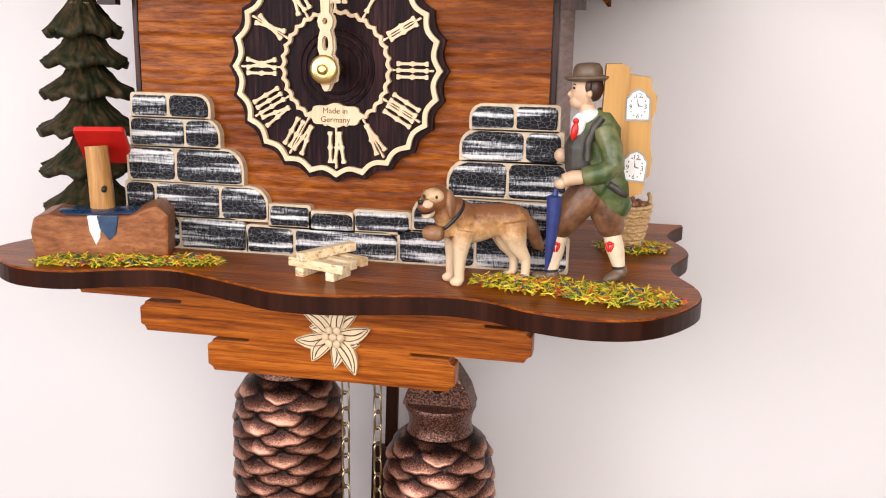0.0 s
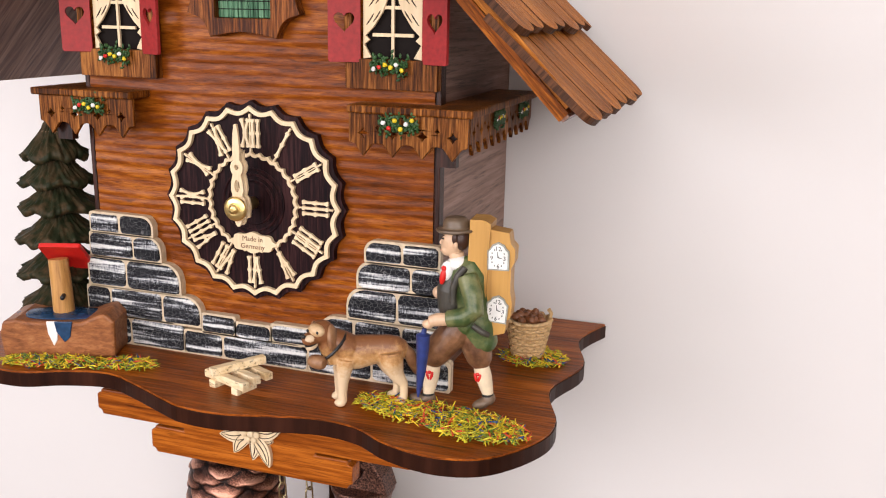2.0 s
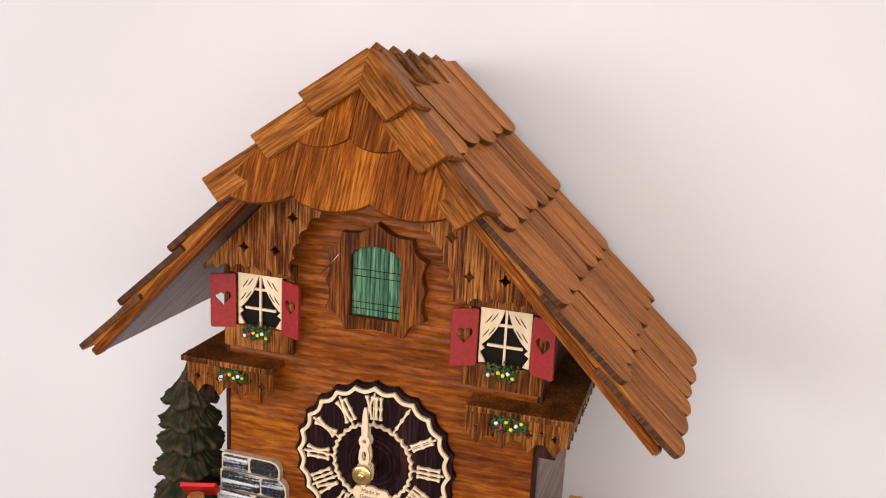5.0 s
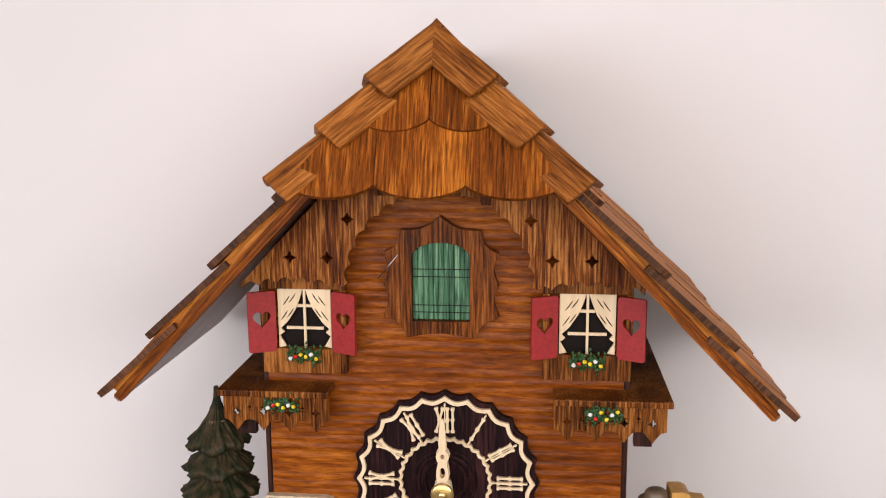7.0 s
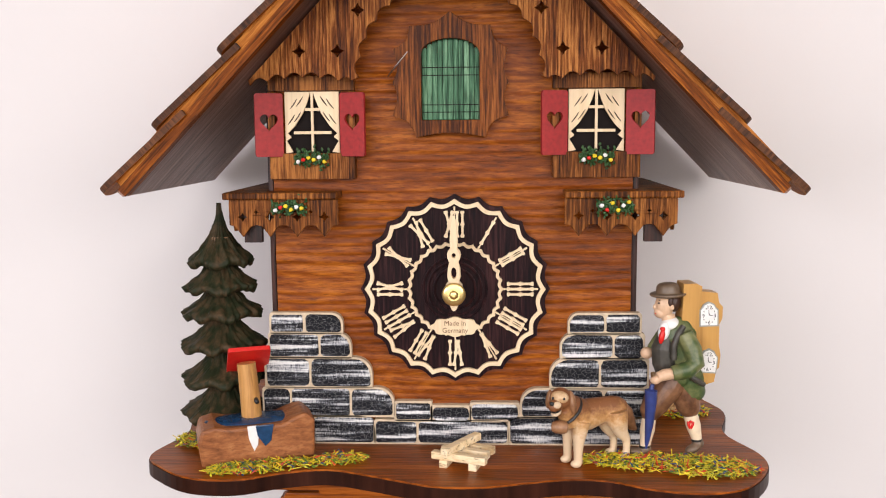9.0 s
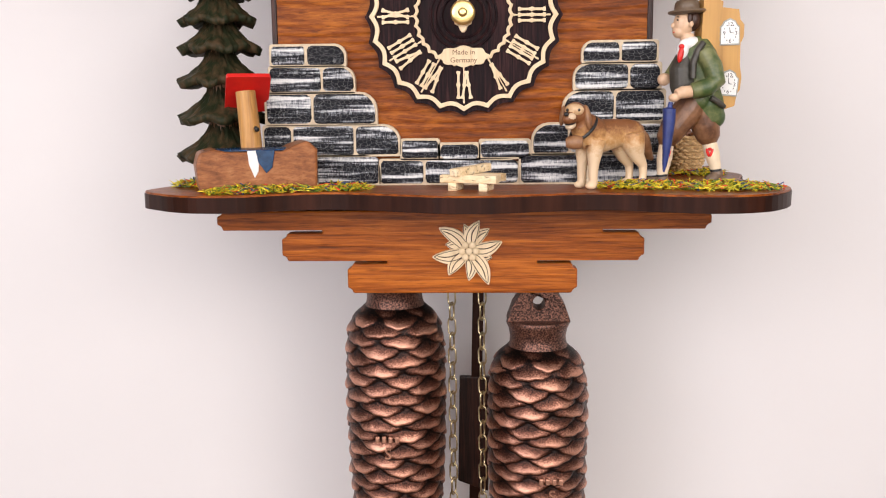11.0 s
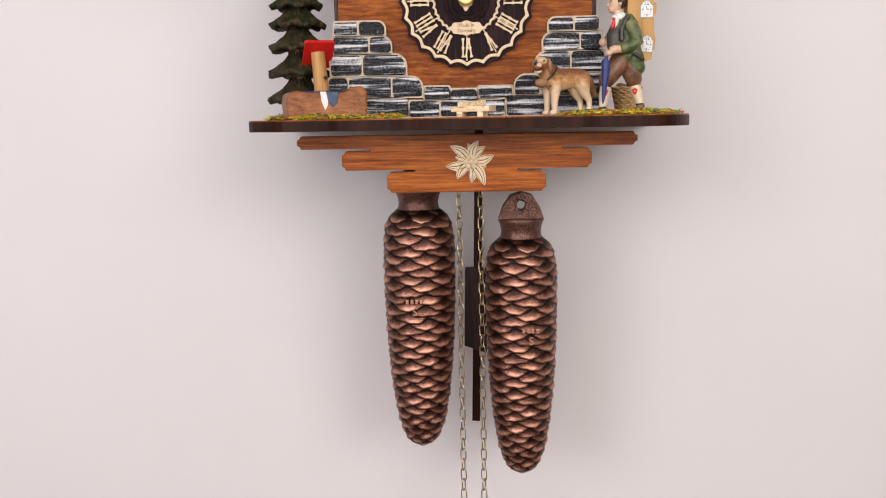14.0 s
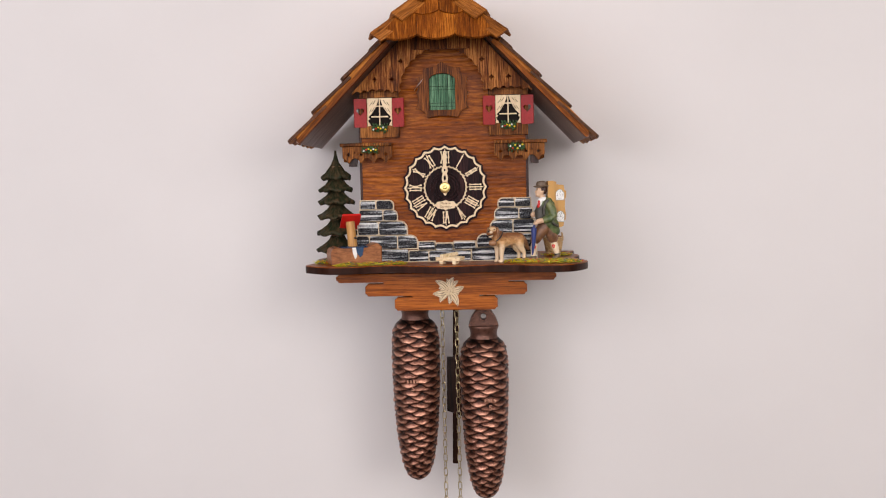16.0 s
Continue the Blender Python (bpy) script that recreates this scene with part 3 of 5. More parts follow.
rng = random.Random(4)
MORTAR = Matrix.Translation((0, P - 0.0041, 0)) @ FRONT
for z0, z1, spans in ROWS_OF_STONES:
    h = z1 - z0
    runs = []
    for x0, x1 in spans:
        if runs and x0 - runs[-1][-1][1] < 0.003:
            runs[-1].append((x0, x1))
        else:
            runs.append([(x0, x1)])
    for run in runs:
        west = run[0][0] < -0.03
        broad = 0.62 * h
        bed = (broad if west else 0.0015, 0.0015 if west else (broad if run[0][0] > 0.03 else 0.0015), 0.0012, 0.0012)
        part("mortar", plate(soft_rect(run[0][0] - 0.0009, run[-1][1] + 0.0009, z0 - 0.0010, z1 + 0.0010, bed), [], 0.0040, MORTAR), GROUT, stones)
        for k, (x0, x1) in enumerate(run):
            small = 0.0022 + rng.uniform(-0.0005, 0.0008)
            tr = broad * 0.95 if west and k == len(run) - 1 and z0 > 0.014 else small
            tl = broad * 0.95 if not west and k == 0 and z0 > 0.014 and x0 > 0.03 else small
            loop = soft_rect(x0 + 0.0001, x1 - 0.0001, z0, z1, (tr, tl, small * 0.8, small * 0.8))
            loop = [(x + rng.uniform(-0.0002, 0.0002), z + rng.uniform(-0.0002, 0.0002)) for x, z in loop]
            cx, cz = (x0 + x1) / 2, (z0 + z1) / 2
            bm = bmesh.new()
            d = Matrix.Translation((0, P - 0.0038 - rng.uniform(0, 0.0002), 0)) @ FRONT
            n = len(loop)
            rings = []
            for grow, gz, hh in ((1.0, 1.0, -0.0006), (1.0, 1.0, 0.0002), (0.985, 0.955, 0.0007), (0.955, 0.87, 0.0010)):
                rings.append([bm.verts.new(d @ Vector((cx + (x - cx) * grow, cz + (z - cz) * gz, hh))) for x, z in loop])
            for a, b in zip(rings, rings[1:]):
                for q in range(n):
                    bm.faces.new((a[q], a[(q + 1) % n], b[(q + 1) % n], b[q]))
            bm.faces.new(rings[-1])
            part("stone", bm, STONE, stones)

# ---------------------------------------------------------------- dial
DX, DZ = 0.0014, 0.0797
dial = part("dial", plate([(DX + (0.0446 + 0.0022 * (1 - abs(math.sin(12 * a)))) * math.cos(a), DZ + (0.0446 + 0.0022 * (1 - abs(math.sin(12 * a)))) * math.sin(a)) for a in (2 * math.pi * k / 192 for k in range(192))],
                                  [], 0.0035, Matrix.Translation((0, P - 0.0040, 0)) @ FRONT), DIAL, clock, "dark brown dial disc with a scalloped edge", bevel=0.0004)
DY = P - 0.0040


def ring(r_in, r_out, n=240):
    bm = bmesh.new()
    rows = []
    for k in range(n):
        a = 2 * math.pi * k / n
        c, s = math.cos(a), math.sin(a)
        quad = []
        for r, y in ((r_in(a), DY - 0.0018), (r_out(a), DY - 0.0018), (r_out(a), DY + 0.0002), (r_in(a), DY + 0.0002)):
            quad.append(bm.verts.new((DX + r * c, y, DZ + r * s)))
        rows.append(quad)
    for k in range(n):
        a, b = rows[k], rows[(k + 1) % n]
        for i in range(4):
            bm.faces.new((a[i], a[(i + 1) % 4], b[(i + 1) % 4], b[i]))
    return bm


def cusp(a, n):
    return 1 - abs(math.sin(n * a / 2))


part("outer_ring", ring(lambda a: 0.0401 + 0.0020 * cusp(a, 24), lambda a: 0.0421 + 0.0025 * cusp(a, 24)), CREAM, dial, "pale scalloped chapter ring", bevel=0.0002)
part("inner_ring", ring(lambda a: 0.0211 + 0.0010 * cusp(a, 32), lambda a: 0.0227 + 0.0013 * cusp(a, 32)), CREAM, dial, "pale scalloped inner ring", bevel=0.0002)
for r in (0.0095, 0.0125, 0.0150):
    part("turned_groove", lathe([(r, 0.0), (r, 0.0004), (r + 0.0011, 0.0006), (r + 0.0013, 0.0)], (DX, DY + 0.0001, DZ), axis="y", seg=48), DIAL, dial)


def bone(bm, a, b, w, step=0):
    """A numeral's bar: slim, with a knob at both ends and in the middle."""
    a, b = Vector(a), Vector(b)
    d = b - a
    n = Vector((-d.y, d.x)).normalized()
    loop = []
    for s in (1, -1):
        for i in range(17):
            t = i / 16 if s == 1 else 1 - i / 16
            k = max(math.exp(-((t - c) / 0.055) ** 2) for c in (0.04, 0.5, 0.96))
            p = a + d * t + n * s * w * (0.52 + 0.55 * k)
            loop.append((p.x, p.y))
    return plate(loop, [], 0.0016, Matrix.Translation((0, DY - 0.0014 - 0.00006 * step, 0)) @ FRONT, bm)


NUMERALS = ["I", "II", "III", "IIII", "V", "VI", "VII", "VIII", "IX", "X", "XI", "XII"]
WIDE = {"I": 0.0026, "V": 0.0052, "X": 0.0052}
for hour, text in enumerate(NUMERALS, 1):
    ang = radians(90 - 30 * hour)
    out, side = Vector((math.cos(ang), math.sin(ang))), Vector((math.sin(ang), -math.cos(ang)))
    total = sum(WIDE[c] for c in text)
    bm, x = bmesh.new(), -total / 2
    r0, r1, w = 0.0256, 0.0386, 0.00105

    def at(u, r):
        return Vector((DX, DZ)) + side * u + out * r
    for ch in text:
        wd = WIDE[ch]
        if ch == "I":
            bone(bm, at(x + wd / 2, r0), at(x + wd / 2, r1), w)
        elif ch == "V":
            bone(bm, at(x + wd / 2, r0), at(x + 0.0006, r1), w)
            bone(bm, at(x + wd / 2, r0), at(x + wd - 0.0006, r1), w, 1)
        else:
            bone(bm, at(x + 0.0008, r0), at(x + wd - 0.0008, r1), w)
            bone(bm, at(x + wd - 0.0008, r0), at(x + 0.0008, r1), w, 1)
        x += wd
    bone(bm, at(0, 0.0228), at(0, 0.0408), 0.00045, -1)
    part("numeral", bm, CREAM, dial)

plaque = [(DX + 0.0118 * math.cos(a) * (1 + 0.06 * math.cos(8 * a)), DZ - 0.0188 + 0.0046 * math.sin(a) * (1 + 0.10 * math.cos(8 * a))) for a in (2 * math.pi * k / 64 for k in range(64))]
pq = part("maker_plaque", plate(plaque, [], 0.002, Matrix.Translation((0, DY - 0.0020, 0)) @ FRONT), CREAM, dial, bevel=0.0002)
writing("lettering", "Made in", 0.0034, Matrix.Translation((DX, DY - 0.00205, DZ - 0.0170)) @ FRONT, INK, dial)
writing("lettering", "Germany", 0.0034, Matrix.Translation((DX, DY - 0.00205, DZ - 0.0206)) @ FRONT, INK, dial)


def hand(name, y, length, width, label):
    """An openwork hand that points to twelve."""
    prof = [(-0.0085, 0.0006), (-0.0075, 0.0014), (-0.0055, 0.0022), (-0.0046, 0.0040), (0.0, 0.0046), (0.0040, 0.0040), (0.0055, 0.0026), (0.0080, 0.0033), (0.0120, 0.0030), (0.0150, 0.0022),
            (0.0165, 0.0030), (0.0185, 0.0034), (0.0205, 0.0028), (0.0215, 0.0018), (0.0260, 0.0020), (length * 0.9, 0.0014), (length, 0.0007)]
    prof = [(h, w * width) for h, w in prof if h <= length]
    loop = [(DX + w, DZ + h) for h, w in prof] + [(DX - w, DZ + h) for h, w in prof[::-1]]
    holes = [[(DX + 0.0013 * math.cos(a), DZ + 0.0100 + 0.0028 * math.sin(a)) for a in (2 * math.pi * k / 12 for k in range(12))][::-1],
             [(DX + 0.0010 * math.cos(a), DZ + 0.0184 + 0.0012 * math.sin(a)) for a in (2 * math.pi * k / 10 for k in range(10))][::-1]]
    return part(name, plate(loop, holes, 0.0014, Matrix.Translation((0, y, 0)) @ FRONT), CREAM, clock, label, bevel=0.0002)


hand("hour_hand", 0.0055, 0.026, 1.0, "pale openwork hour hand at twelve")
hand("minute_hand", 0.0022, 0.0375, 0.95, "pale openwork minute hand at twelve")
part("hand_shaft", lathe([(0.0030, 0), (0.0030, 0.0170)], (DX, DY, DZ), axis="y", seg=20), BRASS, clock)
part("hub_nut", lathe([(0.0053, 0), (0.0057, 0.0005), (0.0054, 0.0012), (0.0044, 0.0015), (0.0030, 0.0017), (0.0021, 0.0018), (0.0020, 0.0030), (0.0008, 0.0032)], (DX, 0.0008, DZ), axis="y", seg=28), BRASS, clock, "polished brass hub nut")

# ---------------------------------------------------------------- cuckoo door
CF = Matrix.Translation((0, P - 0.0062, 0)) @ FRONT
cz = 0.1825
tips = [(x * 1.12, 0.1830 + (z - 0.1830) * 1.10) for x, z in [(0.0, 0.2105), (0.0172, 0.2045), (0.0246, 0.1945), (0.0250, 0.1660), (0.0148, 0.1565), (-0.0148, 0.1565), (-0.0250, 0.1660), (-0.0246, 0.1945), (-0.0172, 0.2045)]]
outline = []
for (x0, z0), (x1, z1) in zip(tips, tips[1:] + tips[:1]):
    n = 2 if abs(z1 - z0) > 0.02 else 1
    for j in range(n):
        ax, az, bx, bz = x0 + (x1 - x0) * j / n, z0 + (z1 - z0) * j / n, x0 + (x1 - x0) * (j + 1) / n, z0 + (z1 - z0) * (j + 1) / n
        for k in range(6):
            t = k / 6
            sag = 1 - 0.085 * math.sin(math.pi * t)
            outline.append(((ax + (bx - ax) * t) * sag, cz + (az + (bz - az) * t - cz) * sag))
arch = [(-0.0139, 0.1622), (0.0139, 0.1622)] + [(0.0139 * math.cos(radians(a)), 0.1935 + 0.0072 * math.sin(radians(a))) for a in range(0, 181, 15)]
cuckoo = part("cuckoo_door_frame", plate(outline[::-1], [arch[::-1]], 0.0060, CF), FRAMEW, clock, "brown frame with a scalloped outline", bevel=0.0005)
door = part("cuckoo_door", board(-0.0139, 0.0139, 0.1623, 0.1930, P - 0.0012, 0.0010), GREEN, clock, "closed green reeded cuckoo door")
for k in range(11):
    x = -0.0139 + 0.0278 * (k + 0.5) / 11
    h = 0.1935 + 0.0072 * math.sqrt(max(0, 1 - (x / 0.0139) ** 2))
    loop = [(x - 0.00122, 0.1623), (x + 0.00122, 0.1623), (x + 0.00122, h), (x - 0.00122, h)]
    part("slat", plate(loop, [], 0.0018, Matrix.Translation((0, P - 0.0030, 0)) @ FRONT), GREEN, door, bevel=0.0005)
for z in (0.1660, 0.1695, 0.1835, 0.1872):
    part("score_line", board(-0.0136, 0.0136, z - 0.00022, z + 0.00022, P - 0.00312, 0.0004), BLACK, door)
part("door_wire", tube([(0.0150, P - 0.004, 0.190), (0.0176, P - 0.0058, 0.190), (0.0176, P - 0.0058, 0.168), (0.0150, P - 0.004, 0.1668)], 0.0003, seg=6), WIRE, clock)
part("door_wire", tube([(-0.0150, P - 0.004, 0.1960), (-0.0205, P - 0.006, 0.1945), (-0.0300, P - 0.0065, 0.1830)], 0.0003, seg=6), WIRE, clock)


# ---------------------------------------------------------------- windows with shutters
def window(cx, flip):
    hw, z0, z1, y = 0.0133, 0.1467, 0.1764, P - 0.0035
    win = part("window", board(cx - 0.021, cx + 0.021, 0.1342, 0.1467, P - 0.0054, 0.0052), BALC, clock, "small window with white curtains and red shutters", bevel=0.0005)
    part("dark_pane", board(cx - hw - 0.0005, cx + hw + 0.0005, z0, z1, P - 0.0010, 0.0008), BLACK, win)
    for a in (-1, 1):
        x0, x1 = sorted((cx + a * 0.0180, cx + a * 0.0212))
        part("casing_post", board(x0, x1, z0 + 0.0002, z1 + 0.0002, P - 0.0052, 0.0050), BALC, win, bevel=0.0004)
    part("lintel", board(cx - 0.021, cx + 0.021, z1 + 0.0004, z1 + 0.0075, P - 0.0054, 0.0052), BALC, win, bevel=0.0005)
    curtain = []
    for s in (-1, 1):
        edge_in = [(0.0006, z1), (0.0022, z1 - 0.005), (0.0045, z1 - 0.0105), (0.0085, z1 - 0.0165), (hw - 0.0012, z1 - 0.0200)]
        edge_low = [(hw - 0.0030, z1 - 0.0218), (hw - 0.0006, z0 + 0.006), (hw - 0.0038, z0 + 0.0006)]
        loop = edge_in + edge_low + [(hw, z0), (hw, z1)]
        loop = [(cx + s * x, z) for x, z in loop]
        cur = part("curtain", plate(loop if s == 1 else loop[::-1], [], 0.0014, Matrix.Translation((0, y, 0)) @ FRONT), CREAM, win, "pale tied-back curtain", bevel=0.0002)
        for j in range(6):
            t = (j % 3) / 3
            x0, zz = 0.0042 + 0.0030 * (j % 3) + 0.0012 * (j // 3), z1 - 0.0022 - 0.0075 * (j // 3) - 0.0012 * (j % 3)
            pts = [(cx + s * (x0 + 0.0026 * i / 4 + 0.0008 * (i / 4) ** 2), y - 0.00002, zz - 0.0048 * i / 4) for i in range(5)]
            if abs(pts[-1][0] - cx) < hw - 0.0006:
                curtain.append(pts)
    for pts in curtain:
        part("fold_line", tube(pts, [0.00012, 0.0003, 0.00032, 0.0003, 0.00012], seg=5), LINE, win)
    part("mullion", board(cx - 0.0006, cx + 0.0006, z0, z1, y + 0.0003, 0.0012), CREAM, win)
    for z in (z0 + 0.0100, z1 - 0.0085):
        part("glazing_bar", board(cx - 0.0092 if z < 0.16 else cx - 0.0036, cx + 0.0092 if z < 0.16 else cx + 0.0036, z - 0.0007, z + 0.0007, y + 0.0005, 0.001), CREAM, win)
    for s in (-1, 1):
        hinge = Matrix.Translation((cx + s * (hw + 0.0002), P - 0.0050, 0)) @ pose(0, 0, 0, 0, 0, -s * 24) @ FRONT
        loop = round_rect(0.0003 if s == 1 else -0.0140, 0.0140 if s == 1 else -0.0003, 0.1452, 0.1757, 0.0012, 3)
        part("shutter", plate(loop, [heart(s * 0.0072, 0.1622, 0.0046)], 0.0016, hinge), RED, win, "dark red shutter with a heart cut out", bevel=0.0003)
    flowers(cx, P - 0.0068, 0.1447, 0.0085, win, 26, 3)


def flowers(cx, y, z, half, parent, leaves, seed, side=False):
    """A small painted bunch: leaves as clumps, then blossoms."""
    r = random.Random(seed)
    bm = bmesh.new()
    for _ in range(leaves * 6):
        u, h = r.uniform(-half, half), r.gauss(0, 0.0021)
        p = (cx, y + u, z + h) if side else (cx + u, y - r.uniform(0, 0.0016), z + h)
        ball(p, (0.0011, 0.0007, 0.0005), bm, turn=(r.uniform(0, 180), r.uniform(0, 180), r.uniform(0, 180)), seg=5, rings=4)
    part("foliage", bm, LEAF, parent, "dark green painted foliage", smooth=True)
    order = [WHITE, BRIGHTRED, YELLOW, YELLOW, WHITE, YELLOW]
    for k in range(6):
        u = -half * 0.75 + 1.5 * half * k / 5
        p = (cx, y + u, z + r.uniform(-0.001, 0.001)) if side else (cx + u, y - 0.0020, z + r.uniform(-0.0022, 0.0022))
        part("blossom", ball(p, (0.0011, 0.0009, 0.0010), seg=8, rings=5, wobble=0.4), order[k], parent, smooth=True)


window(-0.0675, 1)
window(0.0697, -1)


# ---------------------------------------------------------------- balconies
def fingers(x0, x1, n, z_top, z_low):
    """A skirt of pointed boards with hollow notches between."""
    loop, w = [(x0, z_top)], (x1 - x0) / n
    for k in range(n):
        a = x0 + w * k
        loop += [(a, z_low + 0.0060), (a + w * 0.20, z_low + 0.0052), (a + w * 0.38, z_low + 0.0022), (a + w * 0.5, z_low), (a + w * 0.62, z_low + 0.0022), (a + w * 0.80, z_low + 0.0052)]
    loop += [(x1, z_low + 0.0060), (x1, z_top)]
    holes = [diamond(x0 + w * (k + 0.5), z_low + 0.0098, 0.0023) for k in range(n)]
    holes += [diamond(x0 + w * k, z_low + 0.0122, 0.0011) for k in range(1, n)]
    return loop, holes


def balcony(s):
    x_in, x_out, zt, zl = 0.0542, 0.1072, 0.1250, 0.1067
    bm = plate([(s * x_in, 0.0035), (s * (x_out + 0.0025), 0.0035), (s * (x_out + 0.0025), 0.118), (s * 0.0885, 0.118), (s * 0.0885, P), (s * x_in, P)], [], 0.0034, Matrix.Translation((0, 0.0, zt + 0.0034)))
    bal = part("balcony", bm, BALC, clock, "small brown balcony with a pointed skirt", bevel=0.0007)
    a, b = sorted((s * x_in, s * x_out))
    loop, holes = fingers(a, b, 4, zt, zl)
    part("skirt", plate(loop[::-1], holes, 0.0018, Matrix.Translation((0, 0.0060, 0)) @ FRONT), BALC, bal, bevel=0.0003)
    loop, holes = fingers(0.009, 0.116, 10, zt, zl + 0.002)
    m = Matrix(((0, 0, -1 if s < 0 else 1, s * x_out), (1, 0, 0, 0), (0, 1, 0, 0), (0, 0, 0, 1)))
    part("side_skirt", plate(loop[::-1], holes, 0.0018, m), BALC, bal, bevel=0.0003)
    part("bracket", block((min(s * 0.0925, s * 0.1010), 0.010, zl - 0.0030), (max(s * 0.0925, s * 0.1010), 0.014, zt)), EDGE, bal)
    flowers(s * 0.0775, 0.0050, 0.1212, 0.0085, bal, 26, 11 + s)
    flowers(s * (x_out + 0.0012), 0.050, 0.1212, 0.0085, bal, 20, 15 + s, side=True)
    flowers(s * (x_out + 0.0012), 0.095, 0.1212, 0.0085, bal, 20, 19 + s, side=True)


balcony(-1)
balcony(1)
part("side_latch", plate([(-0.1010, 0.0905), (-0.0890, 0.0940), (-0.0890, 0.0860), (-0.0960, 0.0815)], [[(-0.0955, 0.0885), (-0.0935, 0.0885), (-0.0935, 0.0865), (-0.0955, 0.0865)]], 0.003, Matrix.Translation((0, 0.098, 0)) @ FRONT), IRON, clock, "black metal latch on the side")

# ---------------------------------------------------------------- roof
RAKE_Y, BACK_Y = -0.0160, 0.1260
CS, SN = math.cos(SLOPE), math.sin(SLOPE)


def slope_frame(s):
    """Own x along the depth, own y up the slope from the ridge (negative below it), own z out of the roof."""
    if s > 0:
        return Matrix(((0, -CS, SN, 0), (1, 0, 0, 0), (0, SN, CS, RIDGE_Z), (0, 0, 0, 1)))
    return Matrix(((0, CS, -SN, 0), (-1, 0, 0, 0), (0, SN, CS, RIDGE_Z), (0, 0, 0, 1)))


roof = part("roof", plate([(-0.058, 0.2290), (0.058, 0.2290), (0.002, 0.2850), (-0.002, 0.2850)], [], 0.002, Matrix.Translation((0, P - 0.006, 0)) @ FRONT), EDGE, clock, "half-hipped roof of brown wooden shingles")
HIP_Y0, HIP_Z0, HIP_Y1, HIP_Z1 = -0.0335, 0.2315, 0.0050, 0.2935
for s in (-1, 1):
    fr = slope_frame(s)
    k = 1 if s > 0 else -1
    loop = [(k * 0.012, 0), (k * RAKE_Y, -0.082), (k * RAKE_Y, -0.2195), (k * BACK_Y, -0.2195), (k * BACK_Y, 0)]
    piece("roof_board", mesh_of("roof_board", plate(loop if s < 0 else loop[::-1], [], 0.0032, Matrix.Identity(4)), SIDE), fr, roof)
    loop = [(k * (RAKE_Y - 0.0004), -0.080), (k * (RAKE_Y - 0.0004), -0.2185), (k * (RAKE_Y + 0.006), -0.2185), (k * (RAKE_Y + 0.006), -0.080)]
    piece("rake_board", mesh_of("rake_board", plate(loop if s < 0 else loop[::-1], [], 0.0046, Matrix.Identity(4)), HIPW), fr @ Matrix.Translation((0, 0, 0.0006)), roof)
    loop = [(k * (RAKE_Y + 0.0006), -0.084), (k * (RAKE_Y + 0.0006), -0.2165), (k * (RAKE_Y + 0.008), -0.2165), (k * (RAKE_Y + 0.008), -0.084)]
    piece("rake_batten", mesh_of("rake_batten", plate(loop if s < 0 else loop[::-1], [], 0.0042, Matrix.Identity(4)), SHINGLE), fr @ Matrix.Translation((0, 0, 0.0050)), roof)


def shingle_mesh(w, length, thick, arc):
    """One shingle: straight sides, a rounded lower tip; own y 0 at the tip, up to its length."""
    loop = [(-w / 2, length), (-w / 2, arc)]
    for i in range(1, 10):
        a = math.pi * i / 10
        loop.append((-w / 2 * math.cos(a), arc * (1 - math.sin(a) ** 0.8)))
    loop += [(w / 2, arc), (w / 2, length)]
    bm = plate(loop, [], thick, Matrix.Translation((0, 0, thick)))
    bm.normal_update()
    # Tip and side faces take the darker brown.
    for f in bm.faces:
        f.material_index = 1 if abs(f.normal.z) < 0.5 else 0
    return mesh_of("shingle", bm, [SHINGLE, SHINGLE_EDGE])


rng = random.Random(9)
MESHES = [shingle_mesh(w, 0.056, 0.0030, a) for w, a in ((0.0232, 0.0065), (0.0262, 0.0075), (0.0208, 0.0060))]
SIZES = (0.0232, 0.0262, 0.0208)
ROW_ENDS = [(0.0560, 0.000), (0.1000, -0.010), (0.1430, RAKE_Y - 0.002), (0.1860, RAKE_Y - 0.002), (0.2275, RAKE_Y - 0.002)]
for s in (-1, 1):
    fr, k = slope_frame(s), (1 if s > 0 else -1)
    for v, y0 in ROW_ENDS:
        y = y0
        while y < BACK_Y - 0.008:
            j = rng.randrange(3)
            w = SIZES[j]
            if y + w > BACK_Y + 0.004:
                w = BACK_Y - y
            m = fr @ Matrix.Translation((k * (y + w / 2), -v - rng.uniform(-0.0016, 0.0016), (0.0052 if s > 0 else 0.0060) - (0.0020 if v > 0.2 else 0) + rng.uniform(0, 0.0007))) @ pose(0, 0, 0, -4.2 if s > 0 else -4.8, 0, rng.uniform(-1.2, 1.2))
            piece("shingle", MESHES[j], m @ Matrix.Diagonal((w / SIZES[j] * 0.985, 1, 1, 1)), roof)
            y += w

# hip face
hip_up = Vector((0, HIP_Y1 - HIP_Y0, HIP_Z1 - HIP_Z0)).normalized()
hip_out = Vector((1, 0, 0)).cross(hip_up)
HIP = Matrix(((1, hip_up.x, hip_out.x, 0), (0, hip_up.y, hip_out.y, HIP_Y0), (0, hip_up.z, hip_out.z, HIP_Z0), (0, 0, 0, 1)))
HL = Vector((0, HIP_Y1 - HIP_Y0, HIP_Z1 - HIP_Z0)).length
HW = 0.0630
part("hip_board", plate([(-HW + 0.004, 0.004), (HW - 0.004, 0.004), (0, HL)], [], 0.003, HIP), EDGE, roof, bevel=0.0004)


